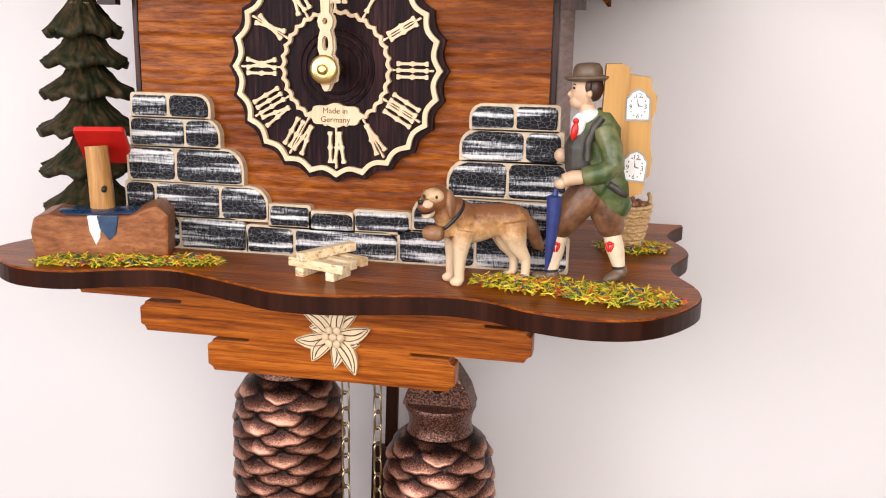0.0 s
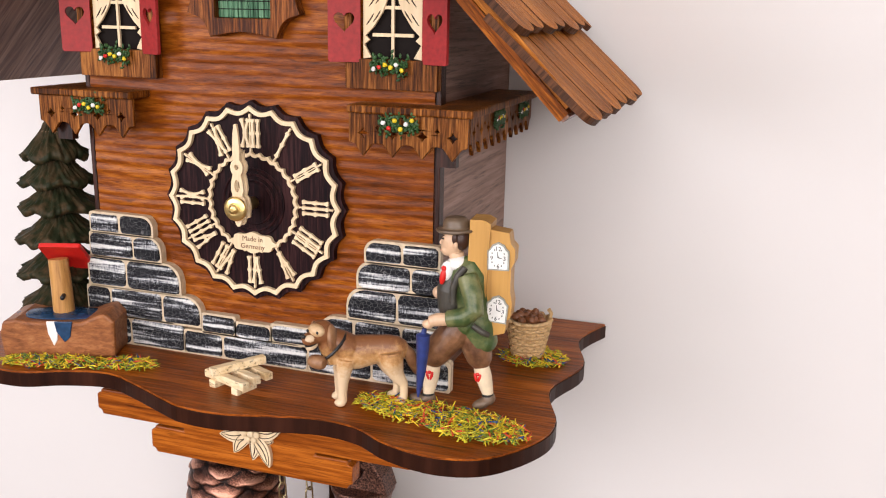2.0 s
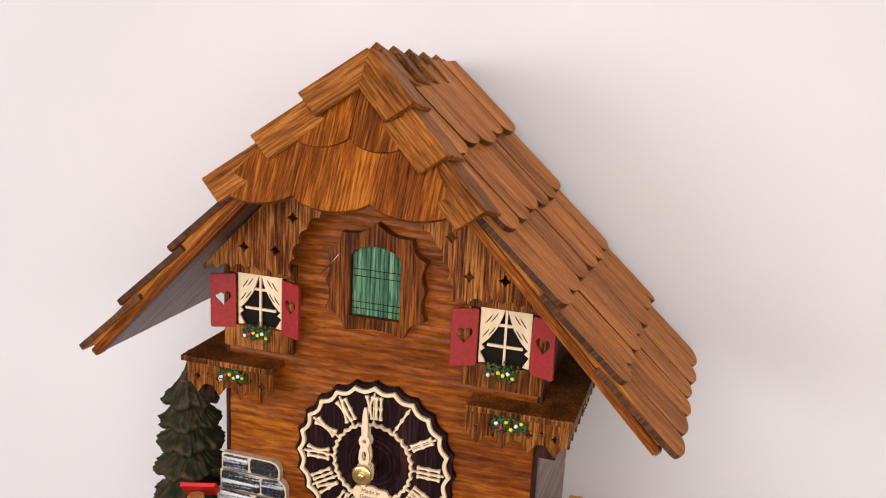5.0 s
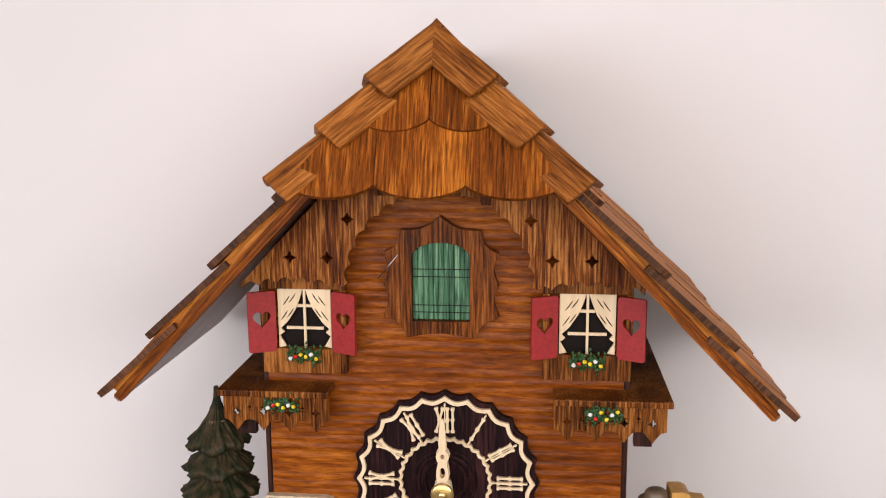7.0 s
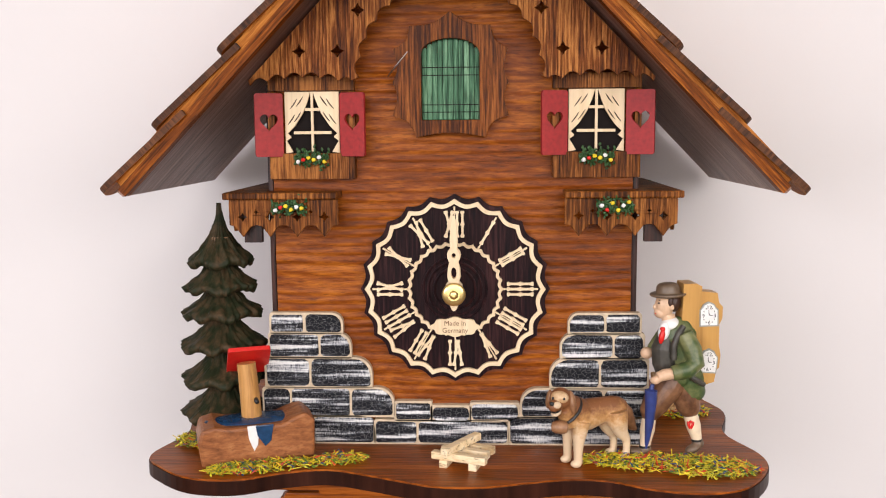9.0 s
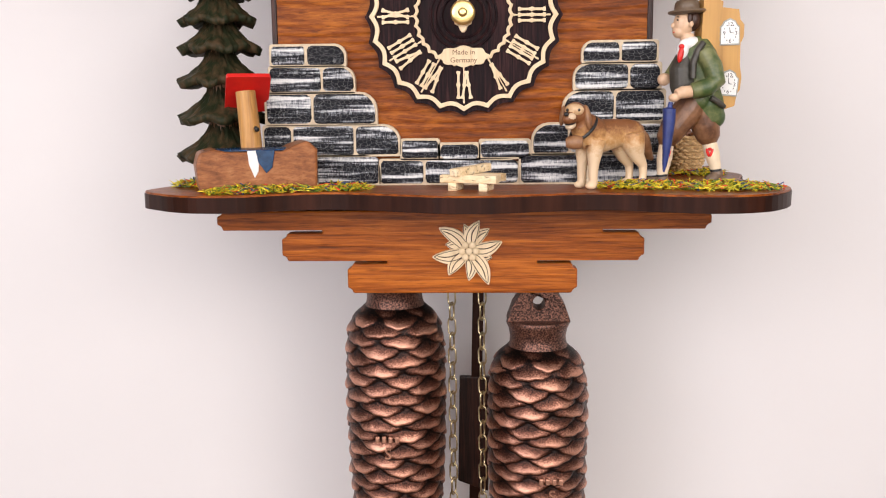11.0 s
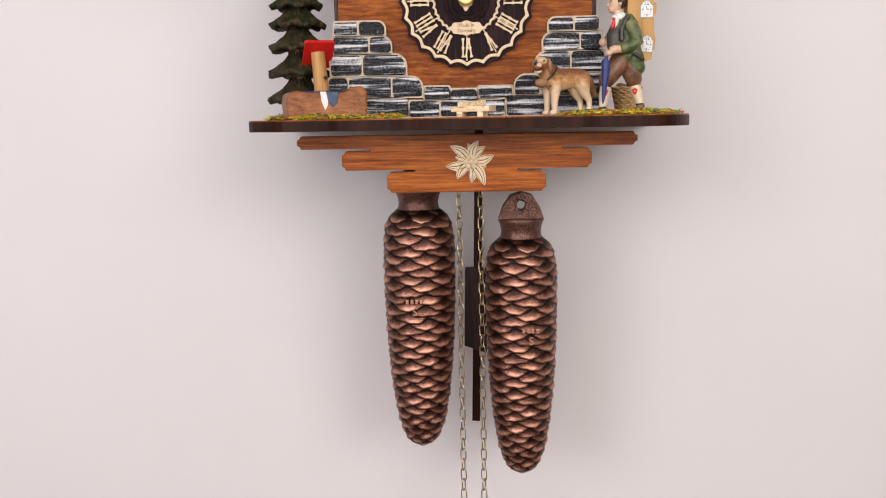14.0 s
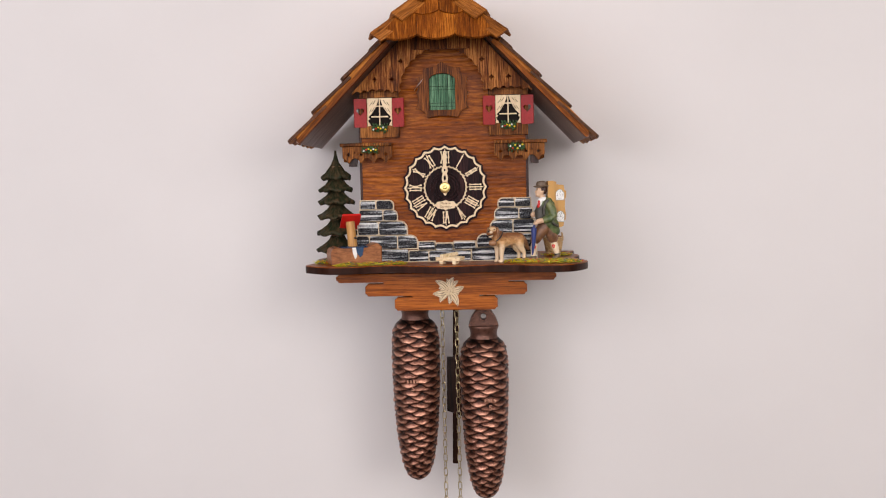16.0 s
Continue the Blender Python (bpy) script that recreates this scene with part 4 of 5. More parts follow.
def hip_shingle(x0, x1, low, high, lift):
    """A broad shingle on the hip, cut off along the hip lines."""
    loop = []
    for i in range(13):
        t = i / 12
        loop.append((x0 + (x1 - x0) * t, low - 0.0055 * math.sin(math.pi * t) ** 0.7))
    lim = lambda w: (HW + 0.002) * (1 - w / HL)
    loop += [(min(x1, lim(high)), high), (max(x0, -lim(high)), high)]
    return piece("hip_shingle", mesh_of("hip_shingle", plate(loop, [], 0.0030, Matrix.Identity(4)), HIPW), HIP @ Matrix.Translation((0, low * math.sin(radians(3)), lift)) @ pose(0, 0, 0, 2.5, 0, 0), roof)


for x0, x1 in ((-0.0600, -0.0222), (-0.0220, 0.0158), (0.0160, 0.0560)):
    hip_shingle(x0, x1, 0.000, 0.034, 0.0050)
for x0, x1 in ((-0.0310, -0.0004), (0.0000, 0.0300)):
    hip_shingle(x0, x1, 0.0280, 0.052, 0.0065)


def folded_cap(name, p0, p1, da, db, wa, wb, thick, material, parent, na, nb):
    """A cap bent over an edge from p0 to p1: two leaves of widths wa and wb along da and db. Its grain runs along the edge."""
    y = (p1 - p0).normalized()
    z = (na + nb).normalized()
    z = (z - y * z.dot(y)).normalized()
    x = y.cross(z)
    M = Matrix(((x.x, y.x, z.x, p0.x), (x.y, y.y, z.y, p0.y), (x.z, y.z, z.z, p0.z), (0, 0, 0, 1)))
    back = M.inverted()
    bm = bmesh.new()
    ridge = (na + nb).normalized() * thick * 1.25
    rows = []
    for p in (p0, p1):
        rows.append([bm.verts.new(back @ q) for q in (p + da * wa, p + da * wa + na * thick, p + ridge, p + db * wb + nb * thick, p + db * wb, p)])
    for i in range(6):
        bm.faces.new((rows[0][i], rows[0][(i + 1) % 6], rows[1][(i + 1) % 6], rows[1][i]))
    bm.faces.new(rows[0][::-1])
    bm.faces.new(rows[1])
    bmesh.ops.bevel(bm, geom=bm.edges[:], offset=0.0004, segments=1, affect="EDGES")
    return piece(name, mesh_of(name, bm, material), M, parent)


for s in (-1, 1):
    A, B = Vector((0, HIP_Y1 - 0.004, HIP_Z1 + 0.0035)), Vector((s * 0.0665, HIP_Y0, HIP_Z0 + 0.0005))
    along = (B - A).normalized()
    n_slope, n_hip = Vector((s * SN, 0, CS)), hip_out.normalized()
    if n_hip.y > 0:
        n_hip = -n_hip
    d_hip = along.cross(n_hip)
    d_hip = d_hip if d_hip.x * s < 0 else -d_hip
    d_slope = along.cross(n_slope)
    d_slope = d_slope if d_slope.y > 0 else -d_slope
    for t0, t1, lift in ((0.58, 1.0, 0.0022), (0.28, 0.69, 0.0042), (0.0, 0.39, 0.0062)):
        p0, p1 = A.lerp(B, t0) + n_hip * (lift - 0.0026) - n_slope * 0.0008, A.lerp(B, t1) + n_hip * lift + n_slope * 0.0020
        folded_cap("hip_cap", p0, p1, d_hip.normalized(), d_slope.normalized(), 0.0140, 0.0140, 0.0026, CAPW, roof, n_hip, n_slope)

for k in range(5):
    y0 = 0.0050 + 0.0232 * (4 - k)
    p0 = Vector((0, y0, RIDGE_Z + 0.0116 - 0.0019 * (4 - k)))
    p1 = Vector((0, y0 + 0.0285, RIDGE_Z + 0.0044 - 0.0019 * (4 - k)))
    na, nb = Vector((SN, 0, CS)), Vector((-SN, 0, CS))
    folded_cap("ridge_cap", p0, p1, Vector((CS, 0, -SN)), Vector((-CS, 0, -SN)), 0.0190, 0.0190, 0.0026, CAPW, roof, na, nb)

# gable aprons under the roof
def apron(s):
    inner = []
    n = 7
    for k in range(n):
        a0, a1 = 2 + 84 * k / n, 2 + 84 * (k + 1) / n
        for j in range(5):
            a = radians(a0 + (a1 - a0) * j / 5)
            r = 0.0428 + 0.0022 * math.sin(math.pi * j / 5)
            inner.append((r * math.cos(a) * 1.0, 0.1810 + 0.0445 * (r / 0.0432) * math.sin(a)))
    low = []
    for k in range(6):
        x0 = 0.0945 - (0.0945 - 0.0440) * k / 6
        for j in range(5):
            low.append((x0 - 0.0084 * j / 5, 0.1790 + 0.0026 * math.sin(math.pi * j / 5) + 0.0034 * math.sin(math.pi * min(1, (k + j / 5) / 6))))
    top = [(0.004, 0.2480), (0.030, roof_z(0.030) - 0.0085), (0.0950, roof_z(0.0950) - 0.0085)]
    loop = [(s * x, z) for x, z in low + inner + top]
    holes = [diamond(s * 0.0705, 0.1945, 0.0033), diamond(s * 0.0525, 0.1945, 0.0033), diamond(s * 0.0425, 0.2130, 0.0033)]
    return part("gable_apron", plate(loop if s > 0 else loop[::-1], holes, 0.0022, Matrix.Translation((0, 0.0045, 0)) @ FRONT), APRON, clock, "striped brown gable board with a scalloped arch", bevel=0.0003)


apron(1)
apron(-1)
part("gable_fill", board(-0.030, 0.030, 0.2245, 0.2440, 0.0020, 0.003), APRON, clock)
# ---------------------------------------------------------------- weights, chains, pendulum
def cone_weight(cx, top, mark, label):
    """A cast pine-cone weight: rows of overlapping scales, a plain neck and a hanging eye."""
    cy, length, rows, around = 0.054, 0.1865, 40, 6
    prof = [(0.0, 0.0160), (0.012, 0.0205), (0.035, 0.0236), (0.075, 0.0256), (0.15, 0.0268), (0.32, 0.0268), (0.5, 0.0257), (0.65, 0.0238), (0.78, 0.0211), (0.88, 0.0178), (0.95, 0.0132), (0.985, 0.0080), (1.0, 0.0006)]

    def radius(t):
        for (t0, r0), (t1, r1) in zip(prof, prof[1:]):
            if t <= t1:
                return r0 + (r1 - r0) * (t - t0) / (t1 - t0)
        return prof[-1][1]
    nu, nv = 168, 380
    tt = np.linspace(0, 1, nv + 1)
    rad = np.array([radius(t) for t in tt])
    rad = np.convolve(np.pad(rad, 6, mode="edge"), np.ones(13) / 13, "valid")
    rad[0] = 0.0158
    rad[-1] = 0.0006
    th = np.arange(nu) * 2 * np.pi / nu
    T, TH = np.meshgrid(rows * (0.87 * tt + 0.13 * tt ** 2), th, indexing="ij")
    H, RUB_SHADE = np.zeros_like(T), np.zeros_like(T)
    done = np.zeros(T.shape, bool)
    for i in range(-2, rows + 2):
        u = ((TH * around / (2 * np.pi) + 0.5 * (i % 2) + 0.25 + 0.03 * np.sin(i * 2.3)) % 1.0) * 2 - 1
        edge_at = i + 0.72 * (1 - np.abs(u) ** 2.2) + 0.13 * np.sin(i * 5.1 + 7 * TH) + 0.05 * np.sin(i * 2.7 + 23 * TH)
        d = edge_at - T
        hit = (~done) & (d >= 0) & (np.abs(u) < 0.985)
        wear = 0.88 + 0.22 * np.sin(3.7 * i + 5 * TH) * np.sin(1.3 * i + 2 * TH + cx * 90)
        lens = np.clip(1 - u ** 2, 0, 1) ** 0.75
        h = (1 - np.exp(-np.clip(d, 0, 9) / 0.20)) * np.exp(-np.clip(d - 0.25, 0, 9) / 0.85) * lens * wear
        # Colour follows relief: real patina, plus painted highlight on bulges and shade in gaps.
        H[hit], RUB_SHADE[hit] = h[hit], (h ** 1.15 * 1.45)[hit]
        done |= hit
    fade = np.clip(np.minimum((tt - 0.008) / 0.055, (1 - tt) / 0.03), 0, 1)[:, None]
    RUB_SHADE = RUB_SHADE * np.clip(0.35 + tt / 0.05, 0, 1)[:, None]
    R = rad[:, None] - 0.0012 + 0.0033 * H * fade
    verts = np.stack([cx + R * np.cos(TH), cy + R * np.sin(TH), top - tt[:, None] * length + 0 * TH], -1).reshape(-1, 3)
    faces = [(a * nu + k, a * nu + (k + 1) % nu, (a + 1) * nu + (k + 1) % nu, (a + 1) * nu + k) for a in range(nv) for k in range(nu)]
    ob = thing("pine_cone_weight", (cx, cy, top), label, "clock weight", group="clock weights")
    me = bpy.data.meshes.new("cone")
    me.from_pydata((verts - np.array([cx, cy, top])).tolist(), [], faces)
    me.attributes.new("rub_shade", "FLOAT", "POINT").data.foreach_set("value", RUB_SHADE.reshape(-1).astype(np.float32))
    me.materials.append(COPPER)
    me.shade_smooth()
    cone = new("cone", me)
    cone.parent = ob
    neck = bmesh.new()
    lathe([(0.0162, -0.001), (0.0152, 0.002), (0.0149, 0.005), (0.0158, 0.0095), (0.0172, 0.0125), (0.0166, 0.0140), (0.0100, 0.0146)], (cx, cy, top), neck, seg=28)
    me2 = part("neck", neck, CASTCU, ob, "plain cast neck", smooth=True)
    loop = [(-0.0170, 0.0), (0.0170, 0.0), (0.0138, 0.0095), (0.0082, 0.0180), (0.0, 0.0207), (-0.0082, 0.0180), (-0.0138, 0.0095)]
    hole = [(0.0032 * math.cos(a), 0.0107 + 0.0038 * math.sin(a)) for a in (2 * math.pi * k / 14 for k in range(14))]
    part("eye", plate(loop, [hole[::-1]], 0.015, Matrix.Translation((cx, cy - 0.0085, top + 0.0136)) @ FRONT), CASTCU, ob, "cast hanging eye", bevel=0.0008)
    zs = top - 0.0740
    m = Matrix.Translation((cx + mark, cy - 0.0295, zs)) @ FRONT
    ORIGIN[cone] = Vector((cx, cy, top))
    writing("cast_letter", "S", 0.0085, m, RUBBED, ob, 0.0006)
    for k in range(4):
        part("cast_mark", board(cx + mark - 0.0066 + 0.0034 * k, cx + mark - 0.0044 + 0.0034 * k, zs + 0.0058, zs + 0.0092, cy - 0.0293, 0.002), RUBBED, ob, bevel=0.0005)
    return ob


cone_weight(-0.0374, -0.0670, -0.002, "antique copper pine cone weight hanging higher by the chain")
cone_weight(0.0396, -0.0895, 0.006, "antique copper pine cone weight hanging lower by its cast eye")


def chain(x0, x1, z0, z1, y, label):
    ob = thing("clock_chain", (x0, y, z0), label, "chain", group="clock chains")
    pts = [(0.0022 * math.cos(a) * (1.0), 0, 0.0026 * math.sin(a) + (0.0022 if math.sin(a) > 0 else -0.0022)) for a in (2 * math.pi * k / 16 for k in range(16))]
    bm = bmesh.new()
    rows = []
    for i in range(16):
        p, q, r = Vector(pts[i - 1]), Vector(pts[i]), Vector(pts[(i + 1) % 16])
        d = (r - p).normalized()
        n = d.cross(Vector((0, 1, 0)))
        rows.append([bm.verts.new(q + (n * math.cos(a) + Vector((0, 1, 0)) * math.sin(a)) * 0.00052) for a in (math.pi * k / 3 for k in range(6))])
    for i in range(16):
        a, b = rows[i], rows[(i + 1) % 16]
        for k in range(6):
            bm.faces.new((a[k], a[(k + 1) % 6], b[(k + 1) % 6], b[k])).smooth = True
    me = mesh_of("link", bm, CHAIN)
    pitch, k, z = 0.0082, 0, z0
    while z > z1:
        t = (z0 - z) / (z0 - z1)
        piece("link", me, pose(x0 + (x1 - x0) * t, y, z, 0, 0, 62 if k % 2 else -24), ob)
        z -= pitch
        k += 1


chain(-0.0066, -0.0056, -0.0460, -0.440, 0.050, "aged brass clock chain hanging straight down beside the weights")
chain(0.0096, 0.0100, -0.0460, -0.440, 0.050, "aged brass clock chain hanging straight down between the weights")

pend = thing("pendulum", (0.008, 0.088, -0.05), "dark wooden pendulum hanging at rest behind the weights", "pendulum")
PM = pose(0.008, 0.088, -0.04, 0, 1.2, 0)
part("rod", block((-0.0032, -0.0015, -0.205), (0.0032, 0.0015, 0.03), m=PM), RIM, pend, bevel=0.0005)
part("bob", plate([(-0.0100, -0.0780), (0.0080, -0.0780), (0.0080, -0.1480), (-0.0100, -0.1420)], [], 0.004, PM @ Matrix.Translation((0, -0.002, 0)) @ FRONT), EDGE, pend, "dark wooden bob board", bevel=0.0006)

# ---------------------------------------------------------------- carved tree
def tree():
    cx, cy = -0.1180, 0.0260
    ob = thing("carved_fir_tree", (cx, cy, 0), "carved dark green wooden fir tree on the base", "carved tree")
    tiers = [(0.0330, 0.0165, 0.0225, 1), (0.0500, 0.0345, 0.0222, 2), (0.0665, 0.0520, 0.0212, 3), (0.0820, 0.0680, 0.0192, 4), (0.0950, 0.0815, 0.0170, 5), (0.1220, 0.0945, 0.0148, 6)]
    seg, ring_n = 128, 14
    for z1, z0, r, seed in tiers:
        r *= 0.94
        bm = bmesh.new()
        z1 = z1 + 0.004 if seed < 6 else z1
        rows = []
        for i in range(ring_n + 3):
            row = []
            for k in range(seg):
                a = 2 * math.pi * k / seg
                lobes = 0.5 + 0.5 * math.cos(7 * a + seed * 1.7 + 1.2 * math.sin(2 * a + seed))
                fine = noise.noise(Vector((math.cos(a) * 5, math.sin(a) * 5, seed * 3 + i * 0.9)))
                t = min(1, i / ring_n)
                rr = 0.0012 + (0.0062 if seed < 6 else 0.0) * (1 - t) + (r + 0.0012) * t ** 2.3 * (0.91 + 0.09 * lobes) - (0.0075 if seed < 6 else 0) * 0
                z = z1 + (z0 - z1) * t - 0.0022 * lobes * t ** 3
                gouge = noise.noise(Vector((math.cos(a) * 11, math.sin(a) * 11, seed * 5 + i * 0.35)))
                rr += (0.0011 * fine + 0.0022 * gouge) * t
                z += 0.0007 * gouge * t
                if i == ring_n + 1:
                    rr, z = rr * 0.93, z - 0.0028
                if i == ring_n + 2:
                    rr, z = 0.0060, z + 0.0010
                row.append(bm.verts.new((cx + rr * math.cos(a), cy + rr * math.sin(a), z)))
            rows.append(row)
        for p, q in zip(rows, rows[1:]):
            for k in range(seg):
                bm.faces.new((p[k], p[(k + 1) % seg], q[(k + 1) % seg], q[k])).smooth = True
        bm.faces.new(rows[0][::-1])
        bm.faces.new(rows[-1])
        part("tier", bm, TREE, ob, "drooping carved branches")
    bm = lathe([(0.0175, 0.0), (0.0150, 0.003), (0.0105, 0.008), (0.0085, 0.014), (0.0075, 0.021), (0.0060, 0.105)], (cx, cy, 0.0), seg=22)
    part("trunk", bm, TRUNK, ob, "brown flared trunk", smooth=True)


tree()

# ---------------------------------------------------------------- water trough with its post
TM = pose(-0.0965, 0.0000, 0, 0, 0, 20)
trough = thing("water_trough", (-0.0965, 0.0, 0), "brown wooden water trough with blue water on the base", "water trough")
loop = [(-0.0265, 0.0002), (0.0270, 0.0002), (0.0275, 0.0185), (0.0230, 0.0228), (0.0165, 0.0205), (0.0115, 0.0180), (-0.0130, 0.0180), (-0.0200, 0.0195), (-0.0262, 0.0180), (-0.0278, 0.0120)]
part("body", plate(loop, [], 0.026, TM @ Matrix.Translation((0, -0.013, 0)) @ FRONT), TROUGHW, trough, bevel=0.0016)
bm = bmesh.new()
ball((0, 0, 0), (0.0235, 0.0098, 0.0012), bm, seg=24)
bmesh.ops.transform(bm, matrix=TM @ Matrix.Translation((-0.001, 0, 0.0185)), verts=bm.verts)
part("water", bm, WATER, trough, "dark blue painted water", smooth=True)
for x0, mat, name, lab in ((0.0030, WATER, "spill", "blue painted spill"), (-0.0022, WHITE, "foam", "white painted foam")):
    w, drop = (0.0046, 0.0105) if mat is WATER else (0.0030, 0.0125)
    loop = [(x0 - w * 0.9, 0.0186), (x0 - w * 0.7, 0.0186 - drop * 0.5), (x0 + w * 0.1, 0.0186 - drop), (x0 + w * 0.7, 0.0186 - drop * 0.75), (x0 + w, 0.0186)]
    part(name, plate(loop, [], 0.0012, TM @ Matrix.Translation((0, -0.01355 if mat is WATER else -0.0134, 0)) @ FRONT), mat, trough, lab, bevel=0.0003)
part("post", tube([TM @ Vector(p) for p in ((-0.0010, 0.0005, 0.010), (-0.0018, 0.0015, 0.028), (-0.0030, 0.0030, 0.0455))], [0.0052, 0.0050, 0.0047], seg=10), POSTW, trough, "honey brown round post", smooth=True)
part("roof_board", plate(round_rect(-0.0102, 0.0102, -0.0125, 0.0125, 0.0014), [], 0.0022, pose(-0.1012, 0.0090, 0.0440, 140, 0, 20)), BRIGHTRED, trough, "bright red little roof", bevel=0.0004)
part("spout", tube([TM @ Vector((0.0005, -0.0025, 0.0285)), TM @ Vector((0.0008, -0.0058, 0.0280))], 0.0011, seg=10), IRON, trough)

# ---------------------------------------------------------------- stack of sticks
logs = thing("stick_pile", (0.0045, -0.0060, 0), "small pile of pale raw wooden sticks on the base", "stick pile")
for cx, cy, cz, length, turn, tip in ((-0.0020, -0.0110, 0.0018, 0.012, 74, 0), (0.0118, -0.0150, 0.0018, 0.012, 74, 0), (0.0040, -0.0165, 0.0053, 0.027, -20, 0), (0.0068, -0.0090, 0.0053, 0.024, -22, 0),
                                      (0.0112, -0.0030, 0.0053, 0.020, -24, 0), (0.0048, -0.0080, 0.0089, 0.026, 52, -3)):
    part("stick", block((-length / 2, -0.0020, -0.0018), (length / 2, 0.0020, 0.0018), m=pose(cx, cy, cz, 0, tip, turn)), RAWWOOD, logs, bevel=0.0004)

# ---------------------------------------------------------------- scattered turf
def turf(name, area, count, seed, label):
    """Dyed wood-shaving turf: short chips lying crosswise in a low heap."""
    r = random.Random(seed)
    bm = bmesh.new()
    n = 0
    while n < count:
        (cx, cy, rx, ry, turn) = r.choice(area)
        a, q = r.uniform(0, 2 * math.pi), math.sqrt(r.random())
        dx, dy = rx * q * math.cos(a), ry * q * math.sin(a)
        c, s = math.cos(radians(turn)), math.sin(radians(turn))
        x, y = cx + dx * c - dy * s, cy + dx * s + dy * c
        z = 0.0006 + r.random() * 0.0036 * (1 - q * 0.7)
        length, w = r.uniform(0.0018, 0.0066), r.uniform(0.00022, 0.0005)
        m = pose(x, y, z, r.uniform(-30, 30), r.uniform(-35, 35), r.uniform(0, 180))
        kind = r.random()
        idx = 0 if kind < 0.34 else 1 if kind < 0.54 else 2 if kind < 0.82 else 3 if kind < 0.89 else 4
        q8 = [bm.verts.new(m @ Vector(p)) for p in ((-length / 2, -w, 0), (length / 2, -w * 0.5, 0), (length / 2, w * 0.5, 0), (-length / 2, w, 0), (0, 0, w * 1.2))]
        for t in ((0, 1, 4), (1, 2, 4), (2, 3, 4), (3, 0, 4), (3, 2, 1, 0)):
            bm.faces.new([q8[i] for i in t]).material_index = idx
        n += 1
    x0, y0 = area[0][0], area[0][1]
    return solo(name, bm, [G_LIME, G_OLIVE, G_YELLOW, G_BLUE, G_RED], (x0, y0, 0), label, "turf", smooth=False, kind="stuff")


turf("turf", [(-0.086, -0.0185, 0.030, 0.007, 16), (-0.055, -0.0085, 0.014, 0.006, 12), (-0.100, -0.022, 0.014, 0.006, 8)], 1100, 1, "yellow and green dyed turf before the trough")
turf("turf", [(0.104, -0.0100, 0.040, 0.0135, -10), (0.080, -0.006, 0.018, 0.009, 0), (0.120, -0.014, 0.022, 0.013, 0)], 1700, 2, "yellow and green dyed turf under the walking figure")
turf("turf", [(0.124, 0.072, 0.0165, 0.0125, 10)], 700, 3, "yellow and green dyed turf round the basket")
turf("turf", [(-0.128, 0.018, 0.014, 0.012, 0)], 500, 4, "yellow and green dyed turf at the foot of the tree")

# ---------------------------------------------------------------- basket
BX, BY = 0.1205, 0.074
basket = thing("wicker_basket", (BX, BY, 0.001), "pale wicker basket full of brown nuts on the base", "basket")
part("lining", lathe([(0.0066, 0.0018), (0.0085, 0.009), (0.0102, 0.0193), (0.0088, 0.0185), (0.0, 0.0180)], (BX, BY, 0.0), seg=24), WICKER, basket, smooth=True)
for k in range(11):
    z = 0.0020 + 0.0018 * k
    rr = 0.0070 + 0.0036 * k / 10
    pts = [(BX + (rr + 0.0007 * math.sin(12 * a + math.pi * k)) * math.cos(a), BY + (rr + 0.0007 * math.sin(12 * a + math.pi * k)) * math.sin(a), z + 0.0003 * math.sin(12 * a)) for a in (2 * math.pi * j / 72 for j in range(73))]
    part("withy", tube(pts, 0.0010, seg=6, cap=False), WICKER, basket, smooth=True)
part("handle", tube([(BX + 0.0098, BY + 0.004, 0.019), (BX + 0.0104, BY + 0.003, 0.0235), (BX + 0.0094, BY + 0.002, 0.0255)], 0.0010, seg=8), WICKER, basket, smooth=True)
rng = random.Random(3)
for k in range(15):
    a, q = 2.4 * k, 0.0074 * math.sqrt((k + 0.5) / 15)
    part("nut", ball((BX + q * math.cos(a), BY + q * math.sin(a), 0.0200 + rng.uniform(0, 0.0018)), (0.0026, 0.0021, 0.0019), turn=(rng.uniform(0, 90), rng.uniform(0, 90), 0), seg=10, rings=7), NUT, basket, smooth=True)


# ---------------------------------------------------------------- figures
def fuse(bm, voxel, rounds):
    """Melts overlapping limbs into one skin and smooths it."""
    me = bpy.data.meshes.new("fused")
    bm.to_mesh(me)
    bm.free()
    ob = bpy.data.objects.new("fused", me)
    scene.collection.objects.link(ob)
    rm = ob.modifiers.new("skin", "REMESH")
    rm.mode, rm.voxel_size = "VOXEL", voxel
    sm = ob.modifiers.new("soft", "SMOOTH")
    sm.factor, sm.iterations = 0.5, rounds
    out = bmesh.new()
    out.from_mesh(ob.evaluated_get(bpy.context.evaluated_depsgraph_get()).to_mesh())
    bpy.data.objects.remove(ob)
    bpy.data.meshes.remove(me)
    return out


def letters(bm, text, size, m, index):
    """Writing melted into a figure's own mesh."""
    cu = bpy.data.curves.new("letters", "FONT")
    cu.body, cu.size, cu.extrude, cu.align_x, cu.align_y = text, size, 0.00008, "CENTER", "CENTER"
    cu.resolution_u = 2
    tmp = bpy.data.objects.new("letters", cu)
    scene.collection.objects.link(tmp)
    me = bpy.data.meshes.new_from_object(tmp.evaluated_get(bpy.context.evaluated_depsgraph_get()))
    bpy.data.objects.remove(tmp)
    me.transform(m)
    for f in me.polygons:
        f.material_index = index
    bm.from_mesh(me)
    bpy.data.meshes.remove(me)


